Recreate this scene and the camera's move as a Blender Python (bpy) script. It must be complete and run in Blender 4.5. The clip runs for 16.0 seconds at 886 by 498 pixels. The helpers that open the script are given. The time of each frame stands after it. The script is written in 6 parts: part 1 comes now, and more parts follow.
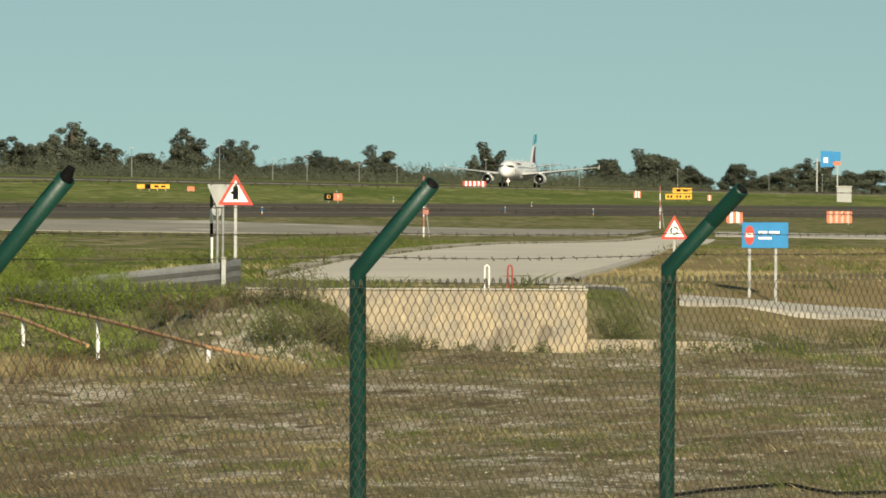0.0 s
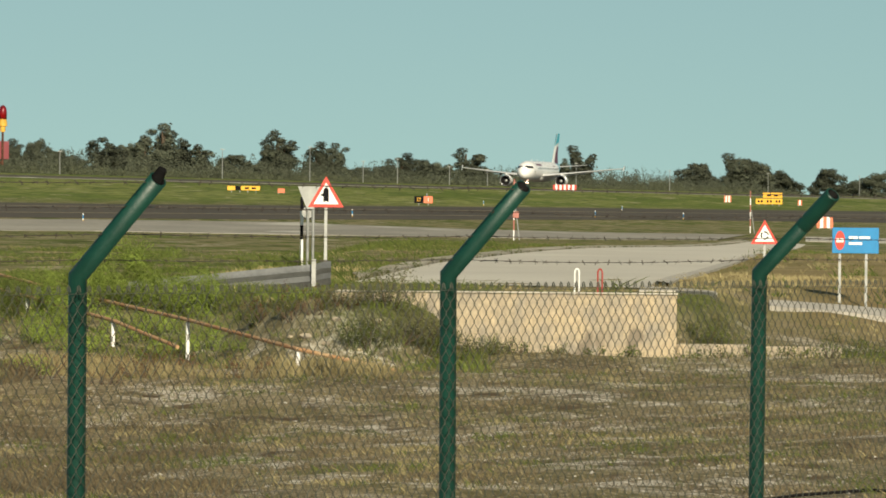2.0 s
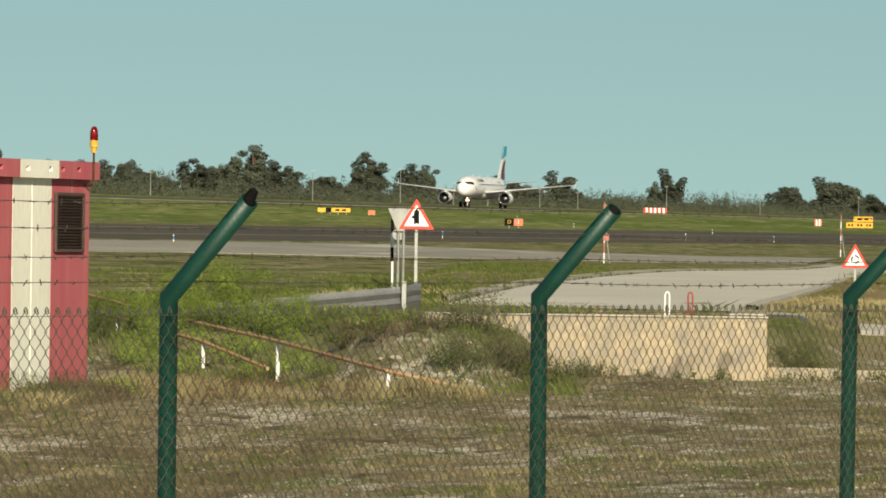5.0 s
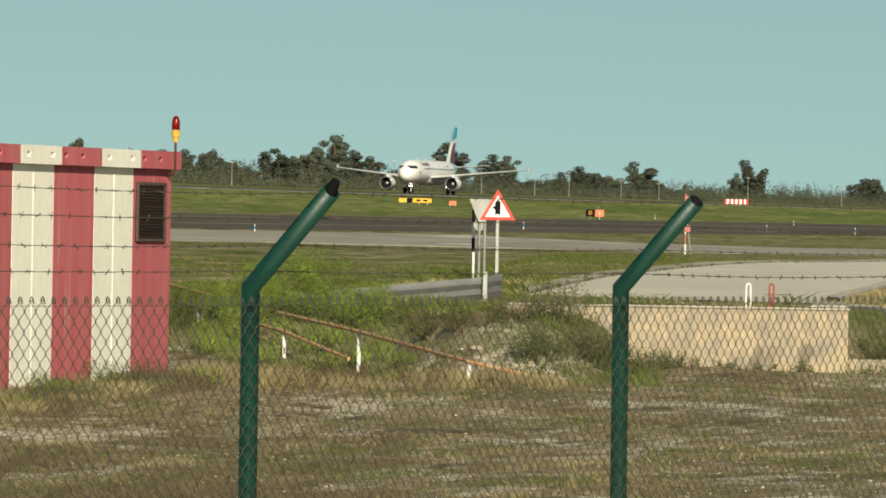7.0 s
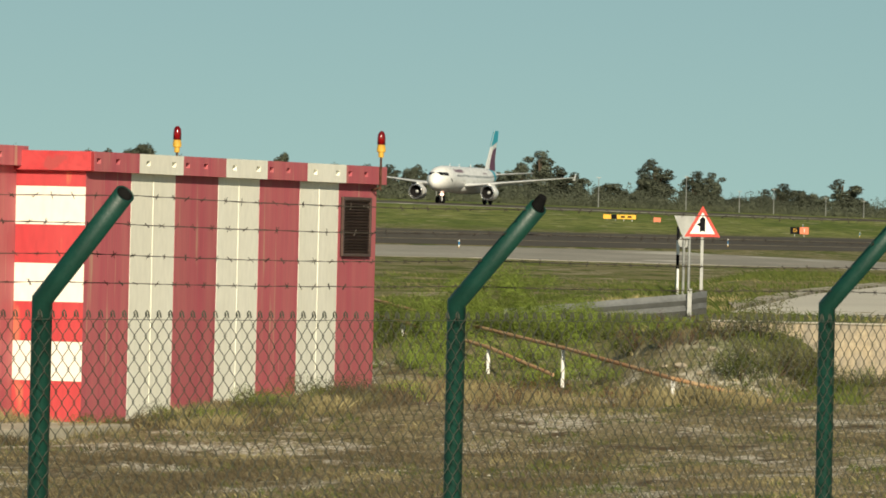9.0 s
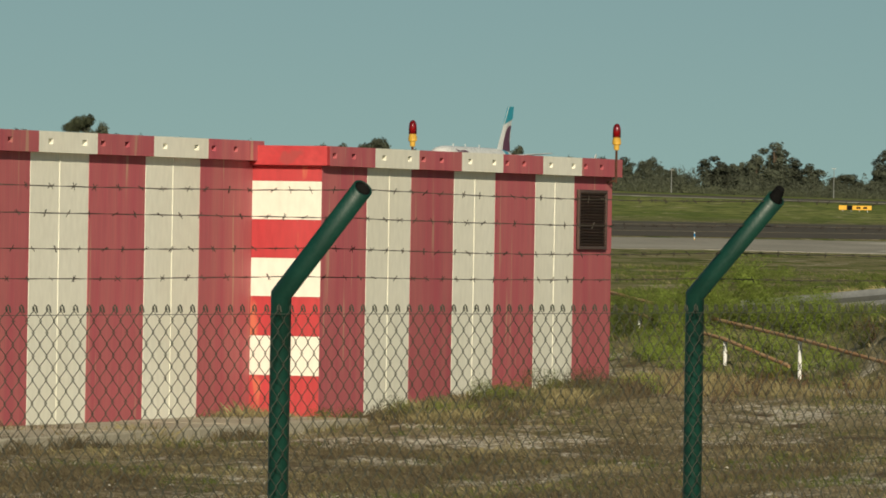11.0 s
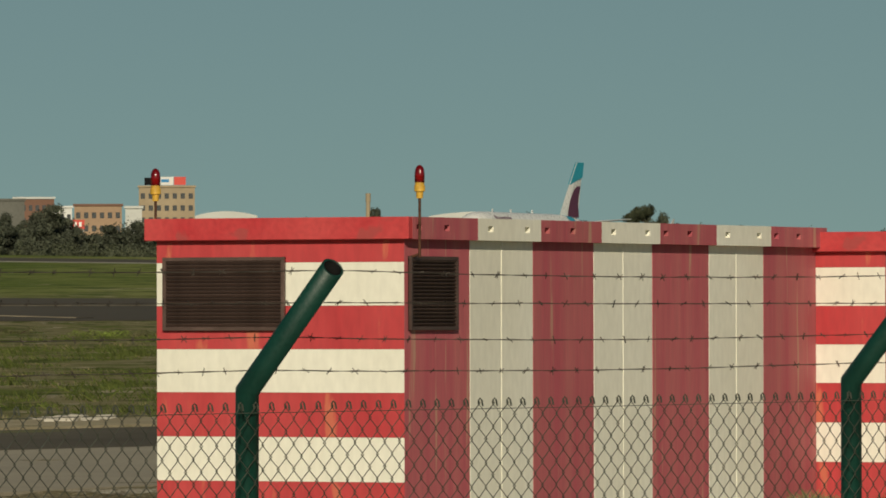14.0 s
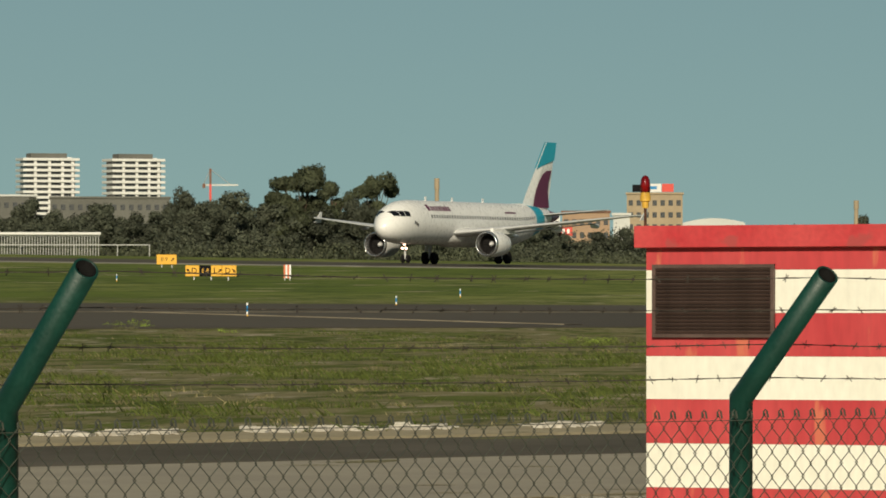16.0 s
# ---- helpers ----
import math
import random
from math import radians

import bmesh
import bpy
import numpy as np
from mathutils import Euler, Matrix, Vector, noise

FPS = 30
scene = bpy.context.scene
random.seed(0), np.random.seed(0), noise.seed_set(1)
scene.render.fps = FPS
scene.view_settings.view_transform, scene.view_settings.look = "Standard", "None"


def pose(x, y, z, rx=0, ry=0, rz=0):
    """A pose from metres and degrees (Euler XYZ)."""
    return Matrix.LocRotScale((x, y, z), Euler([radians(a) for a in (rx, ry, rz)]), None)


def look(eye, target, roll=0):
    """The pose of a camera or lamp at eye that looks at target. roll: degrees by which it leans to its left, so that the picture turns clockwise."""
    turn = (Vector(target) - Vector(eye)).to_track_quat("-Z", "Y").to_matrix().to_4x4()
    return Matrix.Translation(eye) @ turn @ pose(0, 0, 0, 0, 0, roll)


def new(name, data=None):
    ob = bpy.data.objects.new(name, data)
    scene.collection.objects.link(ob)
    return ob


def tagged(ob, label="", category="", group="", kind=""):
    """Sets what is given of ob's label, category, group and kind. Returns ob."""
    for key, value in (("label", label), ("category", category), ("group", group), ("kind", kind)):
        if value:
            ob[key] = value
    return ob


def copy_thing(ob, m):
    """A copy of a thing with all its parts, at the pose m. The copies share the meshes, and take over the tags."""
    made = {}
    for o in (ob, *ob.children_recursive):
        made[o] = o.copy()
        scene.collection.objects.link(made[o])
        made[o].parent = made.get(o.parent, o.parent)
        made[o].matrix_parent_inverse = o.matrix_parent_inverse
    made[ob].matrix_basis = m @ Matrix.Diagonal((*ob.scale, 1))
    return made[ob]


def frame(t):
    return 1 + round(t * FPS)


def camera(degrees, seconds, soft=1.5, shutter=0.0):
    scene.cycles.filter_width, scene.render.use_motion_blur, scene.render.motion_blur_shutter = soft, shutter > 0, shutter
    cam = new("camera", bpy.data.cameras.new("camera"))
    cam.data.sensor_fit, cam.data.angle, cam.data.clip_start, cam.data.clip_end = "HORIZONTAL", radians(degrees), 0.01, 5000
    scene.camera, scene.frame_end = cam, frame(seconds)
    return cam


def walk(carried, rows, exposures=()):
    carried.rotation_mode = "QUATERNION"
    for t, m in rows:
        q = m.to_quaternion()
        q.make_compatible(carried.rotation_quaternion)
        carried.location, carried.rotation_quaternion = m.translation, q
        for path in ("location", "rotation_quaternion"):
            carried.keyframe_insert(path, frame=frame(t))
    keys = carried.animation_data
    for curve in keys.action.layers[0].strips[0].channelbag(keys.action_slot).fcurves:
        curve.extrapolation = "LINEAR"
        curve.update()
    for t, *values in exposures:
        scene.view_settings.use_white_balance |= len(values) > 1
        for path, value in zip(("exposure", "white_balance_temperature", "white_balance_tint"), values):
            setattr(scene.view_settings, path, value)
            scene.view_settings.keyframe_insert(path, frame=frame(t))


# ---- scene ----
# Plan: x right, y ahead, z up, metres. The camera stands on a tripod 1.75 m over the verge outside
# an airport fence and pans to the left; its lens sits a little in front of the pan axis.
EYE = 1.75
cam = camera(7.476, 16.0, soft=1.75)
ARM = 0.25
PAN = [
    (0.0, 0.000, -0.250, -0.251),
    (0.5, 0.181, -0.261, -0.321),
    (1.0, 0.316, -0.274, -0.408),
    (1.5, 0.463, -0.269, -0.475),
    (2.0, 0.761, -0.229, -0.586),
    (2.5, 0.960, -0.139, -0.510),
    (3.0, 1.081, -0.173, -0.652),
    (3.5, 1.202, -0.134, -0.776),
    (4.0, 1.333, 0.005, -0.586),
    (6.5, 1.917, -0.151, -1.270),
    (7.0, 2.208, -0.139, -1.003),
    (7.5, 2.622, -0.188, -1.216),
    (8.0, 3.003, -0.168, -1.398),
    (8.5, 3.458, -0.092, -1.322),
    (9.0, 3.933, -0.039, -1.337),
    (9.5, 4.690, -0.080, -1.400),
    (12.0, 7.347, -0.036, 0.422),
    (12.5, 8.362, 0.338, 1.182),
    (13.0, 9.225, 0.555, 0.507),
    (13.5, 9.908, 0.644, 0.407),
    (14.0, 10.668, 0.578, 0.131),
    (14.5, 11.394, 0.611, 0.000),
    (15.0, 12.614, 0.626, 0.148),
    (15.5, 13.634, 0.631, 0.010),
    (16.0, 14.786, 0.641, -0.018),
]
walk(cam, [(t, pose(-ARM * math.sin(radians(yaw)), ARM * math.cos(radians(yaw)) - ARM, EYE, 90 + pitch, roll, yaw))
           for t, yaw, pitch, roll in PAN],
     exposures=[(0.0, 0.34), (8.5, 0.30), (9.7, 0.05), (12.0, -0.36), (13.0, -0.56), (14.8, -0.61), (16.0, -0.23)])

# ---- daylight ----
SUN_AZ, SUN_EL = (0.20, -0.98), 24.0
world = bpy.data.worlds.new("sky")
scene.world = world
world.use_nodes = True
wn = world.node_tree.nodes
sky = wn.new("ShaderNodeTexSky")
sky.sky_type, sky.sun_disc = "NISHITA", False
sky.sun_elevation, sky.sun_rotation = radians(SUN_EL), math.atan2(SUN_AZ[0], SUN_AZ[1])
sky.air_density, sky.dust_density, sky.ozone_density, sky.altitude = 1.0, 0.3, 2.0, 0
co = wn.new("ShaderNodeTexCoord")
up = wn.new("ShaderNodeVectorMath")
up.operation = "ADD"
up.inputs[1].default_value = (0, 0, 0.125)          # the haze at the very horizon stays below the ground
world.node_tree.links.new(co.outputs["Generated"], up.inputs[0])
world.node_tree.links.new(up.outputs[0], sky.inputs["Vector"])
tint = wn.new("ShaderNodeMix")
tint.data_type, tint.blend_type = "RGBA", "MULTIPLY"
tint.inputs["Factor"].default_value = 1.0
tint.inputs["B"].default_value = (0.83, 0.85, 0.64, 1)
world.node_tree.links.new(sky.outputs["Color"], tint.inputs["A"])
world.node_tree.links.new(tint.outputs["Result"], wn["Background"].inputs["Color"])
wn["Background"].inputs["Strength"].default_value = 0.079
sun_data = bpy.data.lights.new("sun", "SUN")
sun_data.energy, sun_data.angle, sun_data.color = 5.0, radians(0.5), (1.0, 0.88, 0.66)
sun = new("sun", sun_data)
ch = math.cos(radians(SUN_EL))
sun.matrix_world = look((0, 0, 60), Vector((0, 0, 60)) - Vector((SUN_AZ[0] * ch, SUN_AZ[1] * ch, math.sin(radians(SUN_EL)))))


# ---- materials ----
def mat(name, color, rough=0.8, metal=0.0, var=0.25, scale=3.0, fine=40.0, bump=0.15, second=None, emit=0.0, patch=None, stretch=(1, 1, 1), per=0.0):
    """Paint, soil, metal: a base colour with broad stains (scale), fine grain (fine, both per metre), bump and roughness that
    varies. second: colour of the stains; patch=(colour, scale, amount): worn spots with hard edges; per: change from piece to piece."""
    m = bpy.data.materials.new(name)
    m.use_nodes = True
    n, l = m.node_tree.nodes, m.node_tree.links
    b = n["Principled BSDF"]
    co = n.new("ShaderNodeTexCoord")
    mp = n.new("ShaderNodeMapping")
    mp.inputs["Scale"].default_value = stretch
    l.new(co.outputs["Object"], mp.inputs["Vector"])

    def nz(s, det=4.0):
        t = n.new("ShaderNodeTexNoise")
        t.inputs["Scale"].default_value, t.inputs["Detail"].default_value = s, det
        l.new(mp.outputs["Vector"], t.inputs["Vector"])
        return t.outputs["Fac"]

    def ramp(fac, lo, hi):
        r = n.new("ShaderNodeMapRange")
        r.inputs["From Min"].default_value, r.inputs["From Max"].default_value = lo, hi
        l.new(fac, r.inputs["Value"])
        return r.outputs["Result"]

    def mix(fac, a, c, kind="MIX"):
        x = n.new("ShaderNodeMix")
        x.data_type, x.blend_type = "RGBA", kind
        for sock, v in (("Factor", fac), ("A", a), ("B", c)):
            s = x.inputs[sock]
            if isinstance(v, tuple):
                s.default_value = (*v, 1)
            elif isinstance(v, (int, float)):
                s.default_value = v
            else:
                l.new(v, s)
        return x.outputs["Result"]

    second = second or tuple(c * (1 - var) for c in color)
    col = mix(ramp(nz(scale), 0.35, 0.65), tuple(color), tuple(second))
    grain = ramp(nz(fine, 6.0), 0.25, 0.75)
    g = n.new("ShaderNodeMapRange")
    g.inputs["To Min"].default_value, g.inputs["To Max"].default_value = 1 - var * 0.6, 1 + var * 0.35
    l.new(grain, g.inputs["Value"])
    col = mix(1.0, col, g.outputs["Result"], "MULTIPLY")
    if patch:
        col = mix(ramp(nz(patch[1], 8.0), patch[2], patch[2] + 0.06), col, tuple(patch[0]))
    if per:
        oi = n.new("ShaderNodeObjectInfo")
        pr = n.new("ShaderNodeMapRange")
        pr.inputs["To Min"].default_value, pr.inputs["To Max"].default_value = 1 - per, 1 + per
        l.new(oi.outputs["Random"], pr.inputs["Value"])
        col = mix(1.0, col, pr.outputs["Result"], "MULTIPLY")
    l.new(col, b.inputs["Base Color"])
    rr = n.new("ShaderNodeMapRange")
    rr.inputs["To Min"].default_value, rr.inputs["To Max"].default_value = max(0.03, rough - 0.12), min(1, rough + 0.12)
    l.new(grain, rr.inputs["Value"])
    l.new(rr.outputs["Result"], b.inputs["Roughness"])
    b.inputs["Metallic"].default_value = metal
    if rough > 0.82:
        b.inputs["Specular IOR Level"].default_value = 0.05
    if emit:
        l.new(col, b.inputs["Emission Color"])
        b.inputs["Emission Strength"].default_value = emit
    if bump:
        bp = n.new("ShaderNodeBump")
        bp.inputs["Strength"].default_value, bp.inputs["Distance"].default_value = bump, 0.02
        l.new(grain, bp.inputs["Height"])
        l.new(bp.outputs["Normal"], b.inputs["Normal"])
    return m


def leafy(name, a, b_, rough=0.7, clump=2.5):
    """Leaves and blades: colour changes from clump to clump."""
    m = bpy.data.materials.new(name)
    m.use_nodes = True
    n, l = m.node_tree.nodes, m.node_tree.links
    g = n.new("ShaderNodeNewGeometry")
    r = n.new("ShaderNodeValToRGB")
    r.color_ramp.elements[0].color, r.color_ramp.elements[1].color = (*a, 1), (*b_, 1)
    l.new(g.outputs["Random Per Island"], r.inputs["Fac"])
    oi = n.new("ShaderNodeObjectInfo")
    pr = n.new("ShaderNodeMapRange")
    pr.inputs["To Min"].default_value, pr.inputs["To Max"].default_value = 0.75, 1.2
    l.new(oi.outputs["Random"], pr.inputs["Value"])
    x = n.new("ShaderNodeMix")
    x.data_type, x.blend_type = "RGBA", "MULTIPLY"
    x.inputs["Factor"].default_value = 1.0
    l.new(r.outputs["Color"], x.inputs["A"])
    l.new(pr.outputs["Result"], x.inputs["B"])
    co = n.new("ShaderNodeTexCoord")
    nz = n.new("ShaderNodeTexNoise")
    nz.inputs["Scale"].default_value, nz.inputs["Detail"].default_value = clump, 3.0
    l.new(co.outputs["Object"], nz.inputs["Vector"])
    tone = n.new("ShaderNodeMapRange")
    tone.inputs["From Min"].default_value, tone.inputs["From Max"].default_value = 0.35, 0.65
    tone.inputs["To Min"].default_value, tone.inputs["To Max"].default_value = 0.62, 1.25
    l.new(nz.outputs["Fac"], tone.inputs["Value"])
    y = n.new("ShaderNodeMix")
    y.data_type, y.blend_type = "RGBA", "MULTIPLY"
    y.inputs["Factor"].default_value = 1.0
    l.new(x.outputs["Result"], y.inputs["A"])
    l.new(tone.outputs["Result"], y.inputs["B"])
    l.new(y.outputs["Result"], n["Principled BSDF"].inputs["Base Color"])
    n["Principled BSDF"].inputs["Roughness"].default_value = rough
    n["Principled BSDF"].inputs["Specular IOR Level"].default_value = 0.2
    return m


M_POST = mat("green_coated_steel", (0.0027, 0.046, 0.033), 0.45, var=0.3, scale=6, fine=90, bump=0.05)
M_BORE = mat("shaded_bore_black_plug", (0.011, 0.011, 0.011), 0.9, var=0.4, scale=20, fine=90, bump=0)
M_WIRE = mat("green_coated_wire", (0.078, 0.084, 0.066), 0.6, var=0.3, scale=8, fine=60, bump=0)
M_BARB = mat("rusty_galvanised_wire", (0.10, 0.085, 0.07), 0.65, 0.4, scale=8, fine=80, bump=0)
M_WHITE = mat("white_wall_paint", (0.84, 0.83, 0.735), 0.75, var=0.14, scale=0.8, fine=14, bump=0.06, second=(0.79, 0.775, 0.67), stretch=(1, 1, 0.4))
M_RED = mat("faded_red_wall_paint", (0.48, 0.042, 0.050), 0.7, var=0.25, scale=1.6, fine=16, bump=0.06, second=(0.55, 0.068, 0.072), patch=((0.58, 0.15, 0.09), 3.5, 0.60), stretch=(1, 1, 0.25))
# red of the long sides: paler and bluer than the end bands, streaked
M_REDSIDE = mat("streaked_plum_red_paint", (0.44, 0.090, 0.118), 0.75, var=0.3, scale=1.8, fine=16, bump=0.06, second=(0.47, 0.135, 0.142), patch=((0.47, 0.25, 0.19), 3.0, 0.62), stretch=(1, 2.5, 0.16), per=0.08)
M_TRIM = mat("red_roof_edge_paint", (0.50, 0.034, 0.042), 0.65, var=0.25, scale=1.6, fine=20, bump=0.05, second=(0.57, 0.065, 0.068), patch=((0.40, 0.06, 0.06), 3.0, 0.62))
M_ROOF = mat("grey_roof_felt", (0.22, 0.21, 0.20), 0.9, var=0.3)
M_VENT = mat("brown_louvre_metal", (0.115, 0.075, 0.064), 0.5, 0.2, var=0.3, scale=5, fine=40, bump=0.05, per=0.2)
M_DARK = mat("vent_shade_black", (0.008, 0.008, 0.008), 0.9, var=0.1, bump=0)
M_YELLOW = mat("yellow_lamp_base", (0.72, 0.42, 0.05), 0.55, var=0.25, scale=12, bump=0.05)
M_RUST = mat("rusty_steel_tube", (0.13, 0.055, 0.03), 0.8, 0.3, var=0.5, scale=14, fine=70)
M_STEEL = mat("galvanised_steel", (0.36, 0.37, 0.36), 0.5, 0.6, var=0.25, scale=5, fine=40, bump=0.05)
M_RAIL = mat("grey_guard_rail_steel", (0.21, 0.22, 0.22), 0.5, 0.5, var=0.3, scale=3, fine=30, bump=0.05)
M_SIGNWHITE = mat("white_sign_sheet", (0.82, 0.82, 0.80), 0.5, var=0.06, scale=3, bump=0)
M_SIGNRED = mat("red_sign_sheet", (0.62, 0.05, 0.03), 0.5, var=0.12, scale=6, bump=0)
M_SIGNBLACK = mat("black_sign_sheet", (0.012, 0.012, 0.014), 0.86, var=0.1, bump=0)
M_SIGNBLUE = mat("blue_sign_sheet", (0.006, 0.215, 0.50), 0.5, var=0.12, scale=4, bump=0)
M_SIGNYEL = mat("yellow_sign_sheet", (0.80, 0.42, 0.02), 0.5, var=0.12, scale=2, bump=0)
M_ORANGE = mat("orange_board_paint", (0.72, 0.20, 0.10), 0.65, var=0.15, scale=3, bump=0)
M_SIGNBACK = mat("bare_sign_back", (0.34, 0.35, 0.34), 0.55, 0.4, var=0.2, scale=5, bump=0)
M_CONC = mat("stained_concrete", (0.46, 0.38, 0.26), 0.9, var=0.45, scale=4.5, fine=22, bump=0.5, second=(0.30, 0.27, 0.22), patch=((0.21, 0.18, 0.14), 2.6, 0.585), stretch=(1, 1, 0.6))
M_RUBBLE = mat("crumbling_pale_edge", (0.50, 0.46, 0.38), 0.95, var=0.3, scale=0.8, fine=12, bump=0.5, patch=((0.13, 0.13, 0.05), 0.9, 0.53), stretch=(1, 0.5, 1))
M_TANEDGE = mat("tan_concrete_verge", (0.40, 0.345, 0.235), 0.93, var=0.25, scale=0.7, fine=9, bump=0.3, second=(0.33, 0.285, 0.19), patch=((0.16, 0.15, 0.07), 1.2, 0.63), stretch=(1, 0.5, 1))
M_KERB = mat("pale_concrete_edge", (0.52, 0.49, 0.43), 0.9, var=0.25, scale=1.5, fine=25, bump=0.3)
M_ROAD = mat("pale_worn_asphalt", (0.60, 0.57, 0.49), 0.92, var=0.16, scale=0.25, fine=20, bump=0.15, second=(0.53, 0.50, 0.43), stretch=(1, 0.3, 1))
M_TAXI = mat("dark_taxiway_asphalt", (0.088, 0.079, 0.067), 0.93, var=0.25, scale=0.05, fine=6, bump=0.1, second=(0.112, 0.100, 0.082), stretch=(1, 0.25, 1))
M_ROADDARK = mat("worn_grey_asphalt", (0.37, 0.335, 0.265), 0.92, var=0.2, scale=0.4, fine=20, bump=0.15, second=(0.32, 0.29, 0.235))
M_SEAL = mat("worn_tar_edge", (0.135, 0.120, 0.095), 0.93, var=0.3, scale=0.3, fine=10, bump=0.15, patch=((0.15, 0.15, 0.07), 0.5, 0.66), stretch=(1, 0.4, 1))
M_SHOULDER = mat("grey_shoulder_asphalt", (0.37, 0.35, 0.30), 0.92, var=0.3, scale=0.12, fine=3, bump=0.1, second=(0.27, 0.255, 0.22), patch=((0.50, 0.48, 0.42), 0.10, 0.60), stretch=(1, 0.2, 1))
M_PAINT = mat("worn_white_marking", (0.27, 0.235, 0.17), 0.85, var=0.35, scale=0.6, bump=0)
M_BARK = mat("grey_brown_bark", (0.12, 0.09, 0.065), 0.95, var=0.4, scale=2, fine=12)
M_LEAF = leafy("eucalyptus_leaves", (0.050, 0.060, 0.042), (0.086, 0.094, 0.064), clump=0.5)
M_PINE = leafy("pine_needles", (0.040, 0.050, 0.028), (0.076, 0.086, 0.046), clump=0.5)
M_BUSH = leafy("bush_leaves", (0.118, 0.172, 0.026), (0.215, 0.275, 0.056))
M_SHRUB = leafy("olive_shrub_leaves", (0.075, 0.082, 0.036), (0.150, 0.145, 0.068))
M_FARBUSH = leafy("far_bush_leaves", (0.055, 0.066, 0.042), (0.092, 0.100, 0.060), clump=0.5)
M_SCRUB = leafy("reddish_dry_weed", (0.10, 0.045, 0.025), (0.17, 0.10, 0.05))
M_THATCH = leafy("brown_thatch_blades", (0.076, 0.060, 0.036), (0.150, 0.122, 0.070))
M_DRY = leafy("dry_grass_blades", (0.20, 0.168, 0.080), (0.33, 0.285, 0.148))
M_GREEN = leafy("green_grass_blades", (0.050, 0.075, 0.014), (0.115, 0.135, 0.032))
M_PLANE = mat("white_aircraft_paint", (0.80, 0.80, 0.78), 0.30, var=0.03, scale=0.4, fine=3, bump=0)
M_GREYMET = mat("light_grey_aircraft_paint", (0.62, 0.63, 0.63), 0.35, var=0.12, scale=0.6, fine=5, bump=0)
M_LIP = mat("polished_intake_lip", (0.62, 0.62, 0.62), 0.22, 0.9, var=0.1, bump=0)
M_TEAL = mat("turquoise_tail_paint", (0.015, 0.36, 0.50), 0.35, var=0.08, scale=0.5, bump=0)
M_PLUM = mat("burgundy_tail_paint", (0.115, 0.012, 0.055), 0.35, var=0.1, scale=0.5, bump=0)
M_GLASS = mat("dark_cockpit_glass", (0.012, 0.013, 0.016), 0.08, var=0.1, bump=0)
M_TYRE = mat("black_tyre_rubber", (0.018, 0.017, 0.017), 0.85, var=0.2, bump=0)
M_LIGHT = mat("landing_light", (1.0, 0.62, 0.45), 0.4, emit=7.0, var=0.02, bump=0)
M_BEAC = mat("red_beacon_glass", (0.22, 0.004, 0.006), 0.12, var=0.3, scale=18, fine=60, bump=0)
M_BEAC.node_tree.nodes["Principled BSDF"].inputs["Transmission Weight"].default_value = 0.35
M_BEACLIT = mat("glowing_beacon_core", (1.0, 0.10, 0.05), 0.4, emit=0.6, var=0.05, bump=0)


